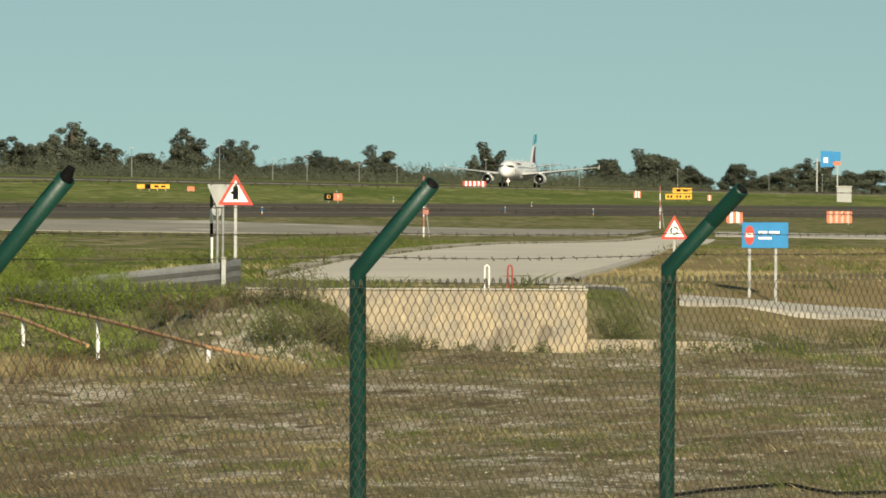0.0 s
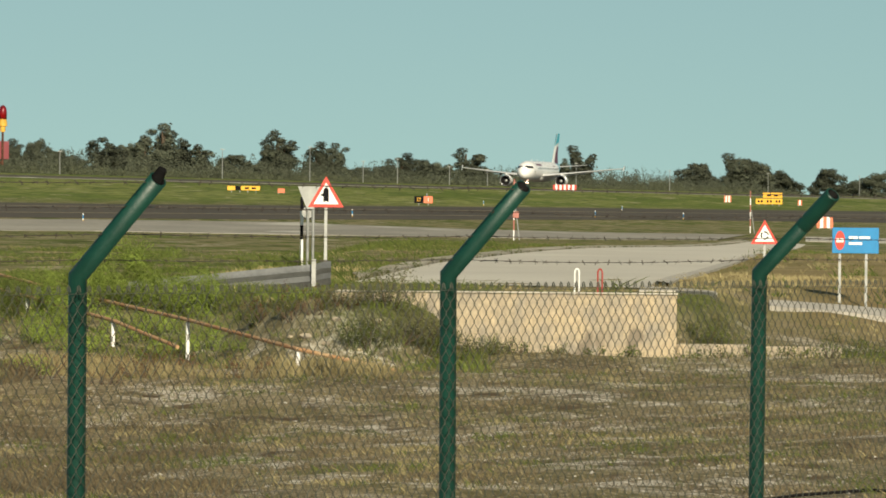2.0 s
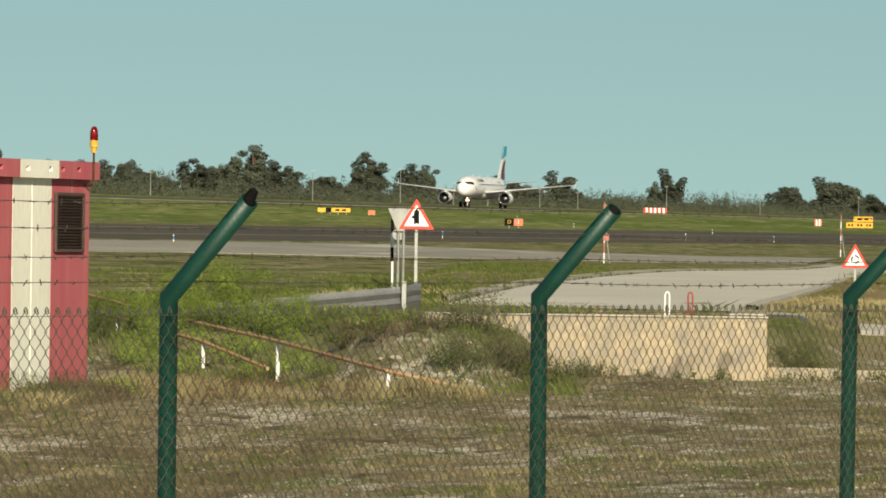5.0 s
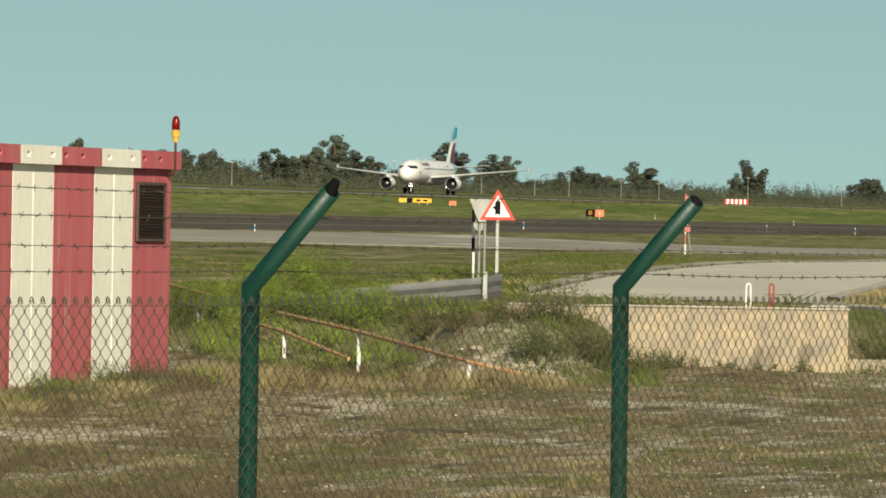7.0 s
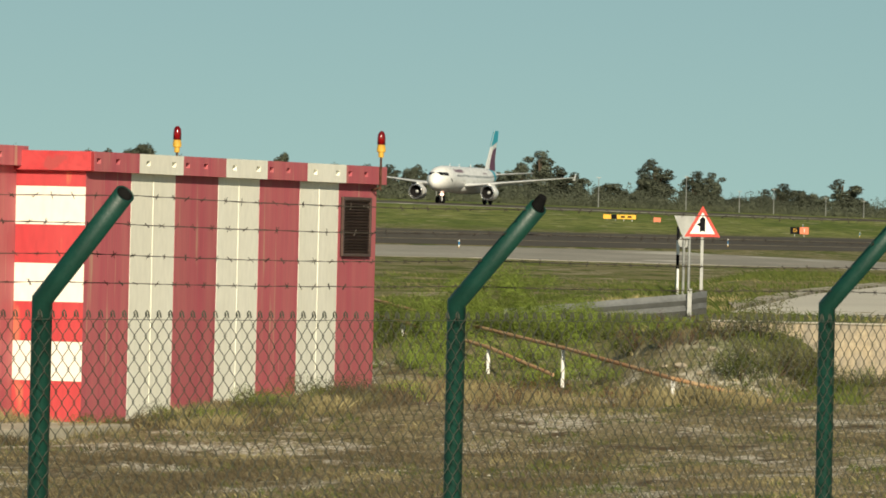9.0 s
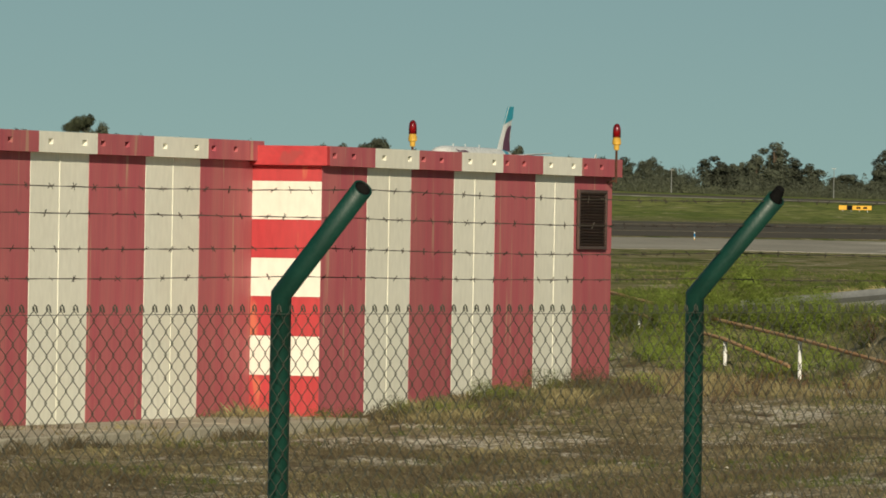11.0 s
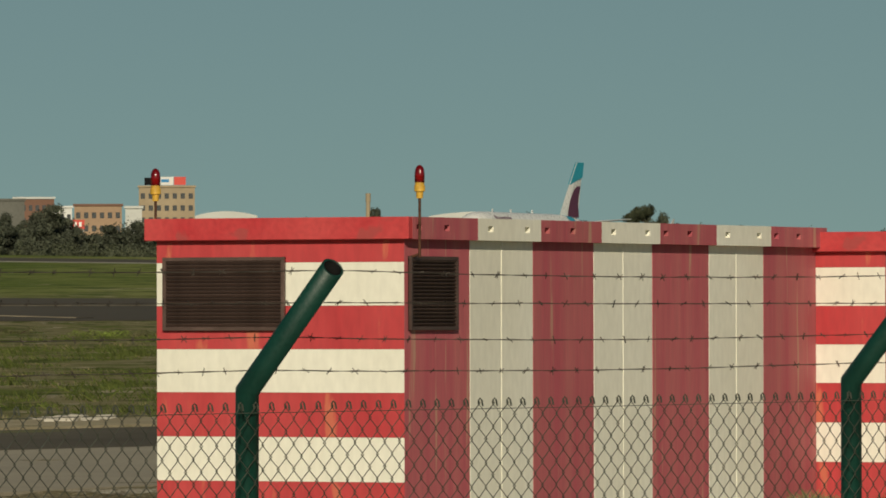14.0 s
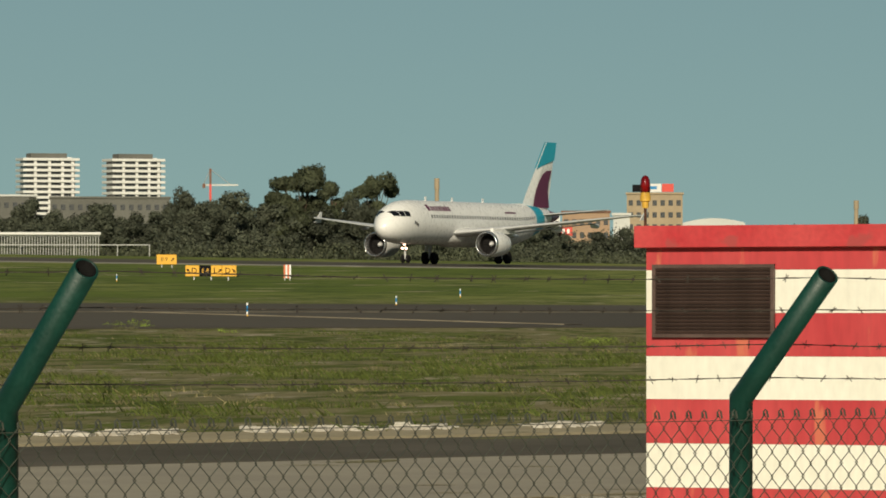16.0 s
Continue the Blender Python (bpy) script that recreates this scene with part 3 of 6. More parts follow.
def fence():
    root = empty("chain_link_fence", Matrix.Identity(4),
                 "dark green chain link fence with outward bent posts and barbed wire", "fence")
    m = Matrix.Identity(4)
    for c, v in enumerate((FOUT, FDIR, Vector((0, 0, 1)), FOOT)):
        for r in range(3):
            m[r][c] = v[r]
    root.matrix_basis = m
    # post: a mitred bend, open at the tip
    bm = bmesh.new()
    n, rad, wall = 20, 0.0330, 0.006
    d = TIP.normalized()
    ca = math.cos(math.atan2(d.x, d.z) / 2)
    mid = Vector((math.sin(math.atan2(d.x, d.z) / 2), 0, ca))
    rings = []
    for base, axis_x in (((0, 0, -0.15), Vector((1, 0, 0))), ((0, 0, KNEE), None), (tuple(Vector((0, 0, KNEE)) + TIP), "tip"), ("in", "tip"), ("deep", "tip")):
        ring = []
        for i in range(n):
            a = 2 * math.pi * i / n
            rr = rad - wall if base in ("in", "deep") else rad
            if axis_x is None:       # the mitre plane
                u = Vector((mid.z, 0, -mid.x)) / ca
                v = Vector((0, 0, KNEE)) + u * rr * math.cos(a) + Vector((0, rr * math.sin(a), 0))
            elif axis_x == "tip":
                u = Vector((d.z, 0, -d.x))
                v = Vector((0, 0, KNEE)) + TIP + u * rr * math.cos(a) + Vector((0, rr * math.sin(a), 0)) - (d * 0.10 if base == "deep" else d * 0)
            else:
                v = Vector(base) + Vector((rr * math.cos(a), rr * math.sin(a), 0))
            ring.append(bm.verts.new(v))
        rings.append(ring)
    for r, q in zip(rings, rings[1:]):
        for i in range(n):
            bm.faces.new((r[i], r[(i + 1) % n], q[(i + 1) % n], q[i]))
    bm.faces.new(rings[-1])
    inner = set(rings[-1] + rings[-2])
    bmesh.ops.recalc_face_normals(bm, faces=bm.faces)
    # the bore is coloured near-black to stand in for shade inside the tip
    for f in bm.faces:
        if all(v in inner for v in f.verts):
            f.material_index = 1
    post_mesh = mesh_of(bm, (M_POST, M_BORE), True)
    rng = random.Random(5)
    for k, s in enumerate(POSTS):
        ob = part("post", post_mesh, None, root)
        ob.matrix_basis = pose(0, s, 0, rng.uniform(-0.35, 0.35), rng.uniform(-0.3, 0.3), TWIST + rng.uniform(-1.5, 1.5))
        tip = Vector((0, 0, KNEE)) + TIP
        if k == 4:                                     # the remains of a plug stick out of this tip
            bm = tube(bmesh.new(), tip - d * 0.03, tip + d * 0.030 + Vector((0, 0, 0.016)), 0.028, 0.016, 10)
            part("torn_plug", bm, M_BORE, ob, "torn black plug")
        if k == 6:                                     # a patched sleeve on the upper arm
            bm = tube(bmesh.new(), Vector((0, 0, KNEE)) + TIP * 0.60, tip - d * 0.004, 0.0345, n=20, caps=False)
            part("sleeve", bm, M_POST, ob, "", True)
    # chain link: one zigzag wire after another, woven; a mesh a bay
    pitch, r, top = 0.0707, 0.0017, 1.500
    off = 0.038
    for s0, s1 in zip(POSTS, POSTS[1:]):
        verts, faces = [], []

        def wire(pts, rad=r):
            start = len(verts)
            for k, p in enumerate(pts):
                a = pts[max(0, k - 1)]
                b = pts[min(len(pts) - 1, k + 1)]
                t = (Vector(b) - Vector(a)).normalized()
                u = t.orthogonal().normalized()
                w = t.cross(u)
                for c in range(4):
                    q = Vector(p) + rad * (u * math.cos(c * math.pi / 2) + w * math.sin(c * math.pi / 2))
                    verts.append(tuple(q))
            for k in range(len(pts) - 1):
                for c in range(4):
                    i, j = start + k * 4 + c, start + k * 4 + (c + 1) % 4
                    faces.append((i, j, j + 4, i + 4))
        cols = int(round((s1 - s0) / pitch))
        pw = (s1 - s0) / cols
        rows = 43
        for c in range(2 * cols):
            pts = []
            for k in range(rows):
                side = (k + c) % 2
                z = top - k * pitch / 2
                s = s0 + pw * 0.5 * (c + side) + 0.0012 * math.sin(c * 3.7 + k)
                sag = 0.006 * noise.noise((s * 1.3, z * 1.3, 4.0))
                h = 0.0022 * (1 if side else -1)
                pts.append((off + h + sag, s + (0.002 if side else -0.002), z))
                if z < 0.0:
                    break
            first = pts[0]
            # the knuckle: wire bent back over its neighbour
            if c % 2:
                wire([(first[0] + 0.004, first[1] + 0.008, first[2] - 0.010), (first[0], first[1] + 0.008, first[2] + 0.008), (first[0], first[1], first[2] + 0.013), (first[0], first[1] - 0.008, first[2] + 0.008), (first[0], first[1] - 0.007, first[2] - 0.004)], 0.0028)
                wire([(first[0], first[1] - 0.007, first[2] + 0.005)] + pts)
            else:
                wire(pts)
        wire([(off + 0.004, s0, top - 0.016), (off + 0.004, (s0 + s1) / 2, top - 0.018), (off + 0.004, s1, top - 0.016)], 0.0015)
        me = bpy.data.meshes.new("mesh")
        me.from_pydata(verts, [], faces)
        me.materials.append(M_WIRE)
        tagged(part("mesh_panel", me, None, root), kind="stuff")
    # barbed wire on the slanted arms
    for k, f in enumerate((0.16, 0.43, 0.71, 0.97)):
        verts, faces = [], []
        base = Vector((0, 0, KNEE)) + Vector((TIP.x * math.cos(radians(TWIST)), 0, TIP.z)) * f + Vector((-0.030, 0, 0.004))
        rng = random.Random(20 + k)
        for s0, s1 in zip(POSTS, POSTS[1:]):
            n = 26
            sag = rng.uniform(0.002, 0.014)
            line = [base + Vector((0, s0 + (s1 - s0) * i / n, -sag * 4 * (i / n) * (1 - i / n) + rng.uniform(-0.001, 0.001))) for i in range(n + 1)]
            for strand in (0, 1):
                pts = [p + Vector((0.0014 * math.cos(i * 1.9 + strand * math.pi), 0, 0.0014 * math.sin(i * 1.9 + strand * math.pi))) for i, p in enumerate(line)]
                wire(pts, 0.0013)
            for i in range(1, n):
                c = line[i] + Vector((0, rng.uniform(-0.02, 0.02), 0))
                for b in range(2):
                    v = Vector((rng.uniform(-1, 1), rng.uniform(-0.7, 0.7), rng.uniform(-1, 1))).normalized() * 0.012
                    wire([c - v, c + v], 0.0012)
                t = Vector((0, 0.006, 0))
                wire([c - t, c + t], 0.0026)
        me = bpy.data.meshes.new("mesh")
        me.from_pydata(verts, [], faces)
        me.materials.append(M_BARB)
        part("barbed_wire", me, None, root, "rusty barbed wire strand")
    return root


fence()


# ---- equipment building: two shed blocks, red and white ----
BB = radians(15.8)
BU, BN = Vector((math.sin(BB), math.cos(BB), 0)), Vector((math.cos(BB), -math.sin(BB), 0))   # along; out of the long face
NEAR = Vector((-11.872, 60.86, 0))
TOP, EAVE = 2.64, 2.435
BANDS = ((EAVE, 2.26, 1), (2.26, 1.86, 0), (1.86, 1.46, 1), (1.46, 1.06, 0), (1.06, 0.65, 1), (0.65, 0.24, 0), (0.24, -0.45, 1))


def frame_at(origin):
    m = Matrix.Identity(4)
    for c, v in enumerate((BN, BU, Vector((0, 0, 1)), origin)):
        for r in range(3):
            m[r][c] = v[r]
    return m


def louvre(parent, origin, ux, width, z0, z1, out):
    """A louvred vent on a wall: frame, slats, black plate for the shade behind."""
    bm = bmesh.new()
    holder = part("vent", boxed(-width / 2, width / 2, 0.004, 0.012, z0, z1), M_DARK, parent, "brown metal louvre vent")
    m = Matrix.Identity(4)
    for c, v in enumerate((ux, out, Vector((0, 0, 1)), origin)):
        for r in range(3):
            m[r][c] = v[r]
    holder.matrix_basis = m
    t = 0.035
    for a in ((-width / 2, width / 2, 0.004, 0.04, z1 - t, z1), (-width / 2, width / 2, 0.004, 0.04, z0, z0 + t),
              (-width / 2, -width / 2 + t, 0.004, 0.04, z0 + t, z1 - t), (width / 2 - t, width / 2, 0.004, 0.04, z0 + t, z1 - t)):
        box(bm, *a, bevel=0.003)
    part("vent_frame", bm, M_VENT, holder)
    n = 18
    slat = bmesh.new()
    box(slat, -width / 2 + t, width / 2 - t, -0.003, 0.003, -0.0165, 0.0165)
    me = mesh_of(slat, M_VENT)
    for i in range(n):
        ob = part("slat", me, None, holder)
        ob.matrix_basis = pose(0, 0.024, z0 + t + (z1 - z0 - 2 * t) * (i + 0.5) / n, -42, 0, 0)
    return holder


def block(name, origin, length, width, stripes, cuts, end_vent, side_vents, label, lift=0.0):
    eave, top = EAVE + lift, TOP + lift
    root = empty(name, frame_at(origin), label, "building")
    w = 0.09
    part("core", boxed(-width + w, -w, w, length - w, -0.1, eave), M_ROOF, root)
    for a, b, c in zip(cuts, cuts[1:], stripes):           # long face, panel by panel
        ob = part("wall_panel", boxed(-0.10, 0.0, a + 0.003, b - 0.003, -0.45, eave, bevel=0.004), M_REDSIDE if c else M_WHITE, root)
        if not c:
            part("joint_strip", boxed(0.0, 0.006, (a + b) / 2 - 0.012, (a + b) / 2 + 0.012, -0.3, eave), M_WHITE, ob)
    for z1, z0, c in ((eave, 2.26, 1),) + BANDS[1:]:                                 # near end, painted in level bands
        part("end_band", boxed(-width, -0.101, -0.002, 0.10, z0 + 0.001, z1 - 0.001), M_RED if c else M_WHITE, root)
        part("end_band", boxed(-0.1005, -0.0005, -0.004, 0.002, z0 + 0.001, z1 - 0.001), M_RED if c else M_WHITE, root)
    part("back_wall", boxed(-width, -width + 0.1, 0.101, length, -0.1, eave), M_WHITE, root)
    part("far_wall", boxed(-width + 0.101, -0.101, length - 0.1, length, -0.1, eave), M_RED, root)
    part("roof", boxed(-width - 0.02, 0.02, 0.03, length + 0.02, eave + 0.002, top - 0.02), M_ROOF, root)
    o = 0.088
    part("roof_edge", boxed(-width - o, o, -o, -o + 0.09, eave, top, bevel=0.006), M_TRIM, root)
    for a, b, c in zip(cuts, cuts[1:], stripes):
        a2, b2 = (max(a, -o + 0.0905), b if b < length - 0.01 else b + o)
        bm = bmesh.new()                                    # an edge piece with two square pockets
        z0, z1 = eave + 0.080, eave + 0.135
        box(bm, o - 0.09, o, a2 + 0.001, b2 - 0.001, eave, z0)
        box(bm, o - 0.09, o, a2 + 0.001, b2 - 0.001, z1, top)
        box(bm, o - 0.09, o - 0.05, a2 + 0.001, b2 - 0.001, z0, z1)
        marks = [a2 + 0.001] + [a + (b - a) * f + e for f in ((0.20, 0.78) if not c else (0.10, 0.52)) for e in (-0.055, 0.055)] + [b2 - 0.001]
        for q0, q1 in zip(marks[0::2], marks[1::2]):
            box(bm, o - 0.05, o, q0, q1, z0, z1)
        bmesh.ops.remove_doubles(bm, verts=bm.verts, dist=0.0001)
        part("roof_edge", bm, M_REDSIDE if c else M_WHITE, root)
    part("roof_edge", boxed(-width - o, -width - o + 0.09, -o + 0.0905, length + o, eave, top, bevel=0.006), M_TRIM, root)
    if end_vent:
        louvre(root, Vector((end_vent[0], -0.006, 0)), Vector((1, 0, 0)), end_vent[1], 1.60 + lift, 2.28 + lift, Vector((0, -1, 0)))
    for c, wd in side_vents:
        louvre(root, Vector((0.0, c, 0)), Vector((0, 1, 0)), wd, 1.60 + lift, 2.28 + lift, Vector((1, 0, 0)))
    return root


def even(length, n):
    return [length * i / n for i in range(n + 1)]


FAR = NEAR + BU * 9.5 + BN * 0.78
block("equipment_building", NEAR, 9.5, 2.58, (1, 0, 1, 0, 1, 0, 1), even(9.5, 7), (-1.86, 1.28), [(0.56, 0.98)],
      "red and white striped concrete equipment shed with louvre vents", 0.032)
block("equipment_building", FAR, 8.68, 3.36, (1, 0, 1, 0, 1, 0, 1), even(8.68, 7), None, [(7.97, 0.92)],
      "red and white striped concrete shed block set forward", -0.012)


def beacon(x, y, z0, bracket=None, dz=0.0):
    root = empty("obstruction_light", pose(x, y, dz), "red obstruction light on a yellow base and thin pole", "beacon light", "roof beacons")
    part("pole", tube(bmesh.new(), (0, 0, z0), (0, 0, 2.87), 0.013), M_RUST, root)
    bm = lathe(bmesh.new(), [(2.84, 0.030), (2.90, 0.034), (2.905, 0.050), (2.955, 0.050), (2.96, 0.044), (2.985, 0.044)], 16)
    part("lamp_base", bm, M_YELLOW, root, "yellow painted metal base")
    part("core_lamp", lathe(bmesh.new(), [(2.99, 0.016), (3.07, 0.020), (3.09, 0.008)], 12), M_BEACLIT, root, smooth=True)
    bm = lathe(bmesh.new(), [(2.986, 0.046), (3.06, 0.047), (3.105, 0.041), (3.135, 0.026), (3.145, 0.008)], 18)
    part("dome", bm, M_BEAC, root, "red glass dome", True)
    if bracket:
        part("bracket", tube(bmesh.new(), (0, 0, z0 + 0.03), bracket, 0.012), M_RUST, root)
    return root


fx, fy = (FAR + BU * 8.5 + BN * 0.11).to_2d()
beacon(fx, fy, 2.46, (-0.12 * BN.x, -0.12 * BN.y, 2.46), -0.105)
gx, gy = bearing(6.21, 78.0)
beacon(gx, gy, TOP + 0.075, None, -0.105)
gx, gy = (NEAR + BU * 0.10 + BN * 0.11).to_2d()
beacon(gx, gy, 2.30, (-0.11 * BN.x, -0.11 * BN.y, 2.30))
gx, gy = (NEAR - BN * 2.62 + BU * 0.05).to_2d()
beacon(gx, gy, TOP - 0.03)


def apron():
    """Concrete slab along the foot of the near shed block, in bays."""
    root = empty("concrete_apron", frame_at(NEAR), "pale grey concrete apron slab along the foot of the shed", "slab")
    for k in range(4):
        part("slab", boxed(0.006, 1.62 - 0.05 * k, -2.8 + 3.0 * k + 0.006, 0.2 + 3.0 * k - 0.006, -0.6, -0.19 + 0.006 * k, bevel=0.012), M_APRON, root)


M_APRON = mat("weathered_grey_concrete", (0.43, 0.40, 0.32), 0.92, var=0.3, scale=1.6, fine=18, bump=0.3, second=(0.35, 0.32, 0.25))
apron()


# ---- airliner ----
def airliner():
    root = empty("airliner", pose(0, 0, 0), "white twin-engined airliner with turquoise and burgundy tail rolling on the runway", "airplane")
    # nose at y = 0 facing -y, tail towards +y
    R, ZC = 1.98, 3.75
    prof = [(0.0, 0.06, -0.62), (0.12, 0.38, -0.60), (0.4, 0.74, -0.54), (0.9, 1.12, -0.42), (1.6, 1.45, -0.27), (2.4, 1.70, -0.15), (3.6, 1.90, -0.05), (5.2, 1.98, 0),
            (10, 1.98, 0), (24.5, 1.98, 0), (27, 1.90, 0.08), (29.5, 1.66, 0.28), (32, 1.28, 0.55), (34.5, 0.82, 0.80), (36.5, 0.42, 0.92), (37.5, 0.20, 0.95)]
    bm = bmesh.new()
    N = 36
    rings = []
    for y, r, dz in prof:
        rings.append([bm.verts.new((r * math.cos(2 * math.pi * i / N), y, ZC + dz + r * math.sin(2 * math.pi * i / N) * 1.03)) for i in range(N)])
    for a, b in zip(rings, rings[1:]):
        for i in range(N):
            bm.faces.new((a[i], a[(i + 1) % N], b[(i + 1) % N], b[i]))
    bm.faces.new(rings[0])
    bm.faces.new(rings[-1])
    bmesh.ops.recalc_face_normals(bm, faces=bm.faces)
    # turquoise patch on the rear body, tail cone burgundy
    for f in bm.faces:
        c = f.calc_center_median()
        f.material_index = 1 if 28.6 < c.y < 32.2 and c.z > ZC - 1.2 else 2 if c.y >= 34.3 else 0
    body = part("fuselage", mesh_of(bm, [M_PLANE, M_TEAL, M_PLUM], True), None, root)

    def skin(y, ang, lift=0.012):
        """A point on the fuselage skin and its radius."""
        for (y0, r0, d0), (y1, r1, d1) in zip(prof, prof[1:]):
            if y0 <= y <= y1:
                k = (y - y0) / (y1 - y0)
                r, dz = r0 + (r1 - r0) * k + lift, d0 + (d1 - d0) * k
                return Vector((r * math.cos(ang), y, ZC + dz + r * math.sin(ang) * 1.03))

    def decal(name, y0, y1, a0, a1, material, parent, ny=3, na=3, lift=0.014):
        b = bmesh.new()
        g = [[b.verts.new(skin(y0 + (y1 - y0) * i / ny, a0 + (a1 - a0) * j / na, lift)) for j in range(na + 1)] for i in range(ny + 1)]
        for i in range(ny):
            for j in range(na):
                b.faces.new((g[i][j], g[i + 1][j], g[i + 1][j + 1], g[i][j + 1]))
        bmesh.ops.recalc_face_normals(b, faces=b.faces)
        return part(name, b, material, parent)
    d2 = radians
    for side in (0, 1):
        def am(a):
            return d2(a) if side == 0 else d2(180 - a)
        for y0, y1, lo0, hi0, lo1, hi1 in ((1.06, 1.58, 44, 86, 30, 57), (1.62, 2.18, 29, 54, 22.5, 43), (2.22, 2.86, 22, 42, 18, 34)):
            b = bmesh.new()
            g = [[b.verts.new(skin(y0 + (y1 - y0) * i / 4, am((lo0 + (lo1 - lo0) * i / 4) * (1 - j / 4) + (hi0 + (hi1 - hi0) * i / 4) * j / 4), 0.016)) for j in range(5)] for i in range(5)]
            for i in range(4):
                for j in range(4):
                    b.faces.new((g[i][j], g[i + 1][j], g[i + 1][j + 1], g[i][j + 1]))
            bmesh.ops.recalc_face_normals(b, faces=b.faces)
            part("cockpit_window", b, M_GLASS, body)
        for i in range(44):                                    # cabin windows
            y = 6.6 + i * 0.53
            if y < 29:
                decal("cabin_window", y, y + 0.24, am(11), am(20), M_GLASS, body, 1, 1)
        for y in (5.2, 28.9):                                   # doors, outlined
            for a in ((y, y + 0.04, -12, 38), (y + 0.84, y + 0.88, -12, 38), (y, y + 0.88, 37, 38)):
                decal("door_seam", a[0], a[1], am(a[2]), am(a[3]), M_GREYMET, body, 1, 6)
        x = 6.4
        for wd, hi in ((0.75, 16), (0.5, 11), (0.45, 11), (0.55, 11), (0.6, 11), (0.3, 13), (0.5, 11), (0.5, 13), (0.5, 11)):   # lettering as plain bars
            decal("name_bar", x, x + wd * 0.78, am(31), am(31 + hi * 1.35), M_PLUM, body, 2, 2)
            x += wd + 0.02
        decal("registration_bar", 22.5, 24.8, am(30), am(35), M_PLUM, body, 1, 1)
        for i in range(3):
            decal("emblem_stripe", 3.3 + 0.26 * i, 3.5 + 0.26 * i, am(-4 - 4 * i), am(5 - 4 * i), M_GLASS, body, 1, 1)

    def wing_mesh(stations):
        """Lifting surface from (span, leading edge y, chord, z, thickness ratio) stations; x is the span."""
        b = bmesh.new()
        sec = ((0, 0), (0.03, 0.35), (0.12, 0.75), (0.3, 1.0), (0.6, 0.7), (1.0, 0.03))
        rows = []
        for s, le, ch, z, th in stations:
            up = [b.verts.new((s, le + ch * u, z + ch * th * 0.55 * v)) for u, v in sec]
            lo = [b.verts.new((s, le + ch * u, z - ch * th * 0.45 * v)) for u, v in reversed(sec[1:-1])]
            rows.append(up + lo)
        for a, c in zip(rows, rows[1:]):
            for i in range(len(a)):
                b.faces.new((a[i], a[(i + 1) % len(a)], c[(i + 1) % len(a)], c[i]))
        b.faces.new(rows[0])
        b.faces.new(rows[-1])
        bmesh.ops.recalc_face_normals(b, faces=b.faces)
        return b
    for sg in (1, -1):
        st = [(sg * 1.2, 11.2, 7.2, 2.75, 0.13), (sg * 6.4, 13.9, 4.1, 3.28, 0.115), (sg * 16.9, 19.3, 1.6, 4.45, 0.10)]
        wing = part("wing", wing_mesh(st), M_GREYMET, root, "light grey swept wing")
        tip = bmesh.new()
        v = [tip.verts.new(p) for p in ((sg * 16.9, 19.6, 4.0), (sg * 16.9, 20.9, 4.0), (sg * 16.95, 21.2, 5.0), (sg * 16.95, 20.9, 5.05))]
        f = tip.faces.new(v)
        g = bmesh.ops.extrude_face_region(tip, geom=[f])
        bmesh.ops.translate(tip, verts=[q for q in g["geom"] if isinstance(q, bmesh.types.BMVert)], vec=(sg * 0.08, 0, 0))
        part("wingtip_fence", tip, M_GREYMET, wing)
        for s, le, ch, z in ((3.9, 18.2, 2.6, 2.65), (8.6, 18.2, 2.2, 3.1), (12.0, 19.4, 1.9, 3.5)):
            fb = lathe(bmesh.new(), [(0, 0.05), (0.4, 0.2), (1.4, 0.24), (ch, 0.06)], 10, "y")
            bmesh.ops.translate(fb, verts=fb.verts, vec=(sg * s, le, z))
            part("flap_fairing", fb, M_GREYMET, wing, smooth=True)
        # flap let down for take-off
        fl = wing_mesh([(sg * 2.0, 18.2, 1.5, 2.55, 0.10), (sg * 6.4, 17.9, 1.1, 3.05, 0.10), (sg * 12.5, 19.5, 0.8, 3.75, 0.10)])
        part("flap", fl, M_GREYMET, wing)
        st = [(sg * 0.7, 31.4, 3.8, 4.75, 0.09), (sg * 6.2, 35.0, 1.4, 5.25, 0.09)]
        part("tailplane", wing_mesh(st), M_GREYMET, root)
        # engine
        ex, ez = sg * 5.75, 1.78
        eb = lathe(bmesh.new(), [(10.35, 0.96), (10.2, 0.99), (10.12, 1.04), (10.2, 1.10), (10.6, 1.17), (11.6, 1.2), (12.8, 1.12), (13.6, 0.92)], 30, "y", caps=False)
        bmesh.ops.translate(eb, verts=eb.verts, vec=(ex, 0, ez))
        eng = part("engine_nacelle", eb, M_PLANE, root, "white engine nacelle", True)
        lb = lathe(bmesh.new(), [(10.75, 0.90), (10.34, 0.95), (10.19, 0.985), (10.10, 1.04), (10.19, 1.115), (10.42, 1.158)], 30, "y", caps=False)
        bmesh.ops.translate(lb, verts=lb.verts, vec=(ex, 0, ez))
        part("intake_lip", lb, M_LIP, eng, "bare metal intake lip", True)
        ib = lathe(bmesh.new(), [(10.7, 0.93), (11.35, 0.88), (11.4, 0.3), (11.4, 0.02)], 24, "y", caps=False)
        bmesh.ops.translate(ib, verts=ib.verts, vec=(ex, 0, ez))
        part("fan_duct", ib, M_TYRE, eng, "dark fan inside the intake")
        sb = lathe(bmesh.new(), [(10.95, 0.03), (11.1, 0.16), (11.38, 0.3)], 14, "y")
        bmesh.ops.translate(sb, verts=sb.verts, vec=(ex, 0, ez))
        part("spinner", sb, M_GREYMET, eng, smooth=True)
        bl = bmesh.new()
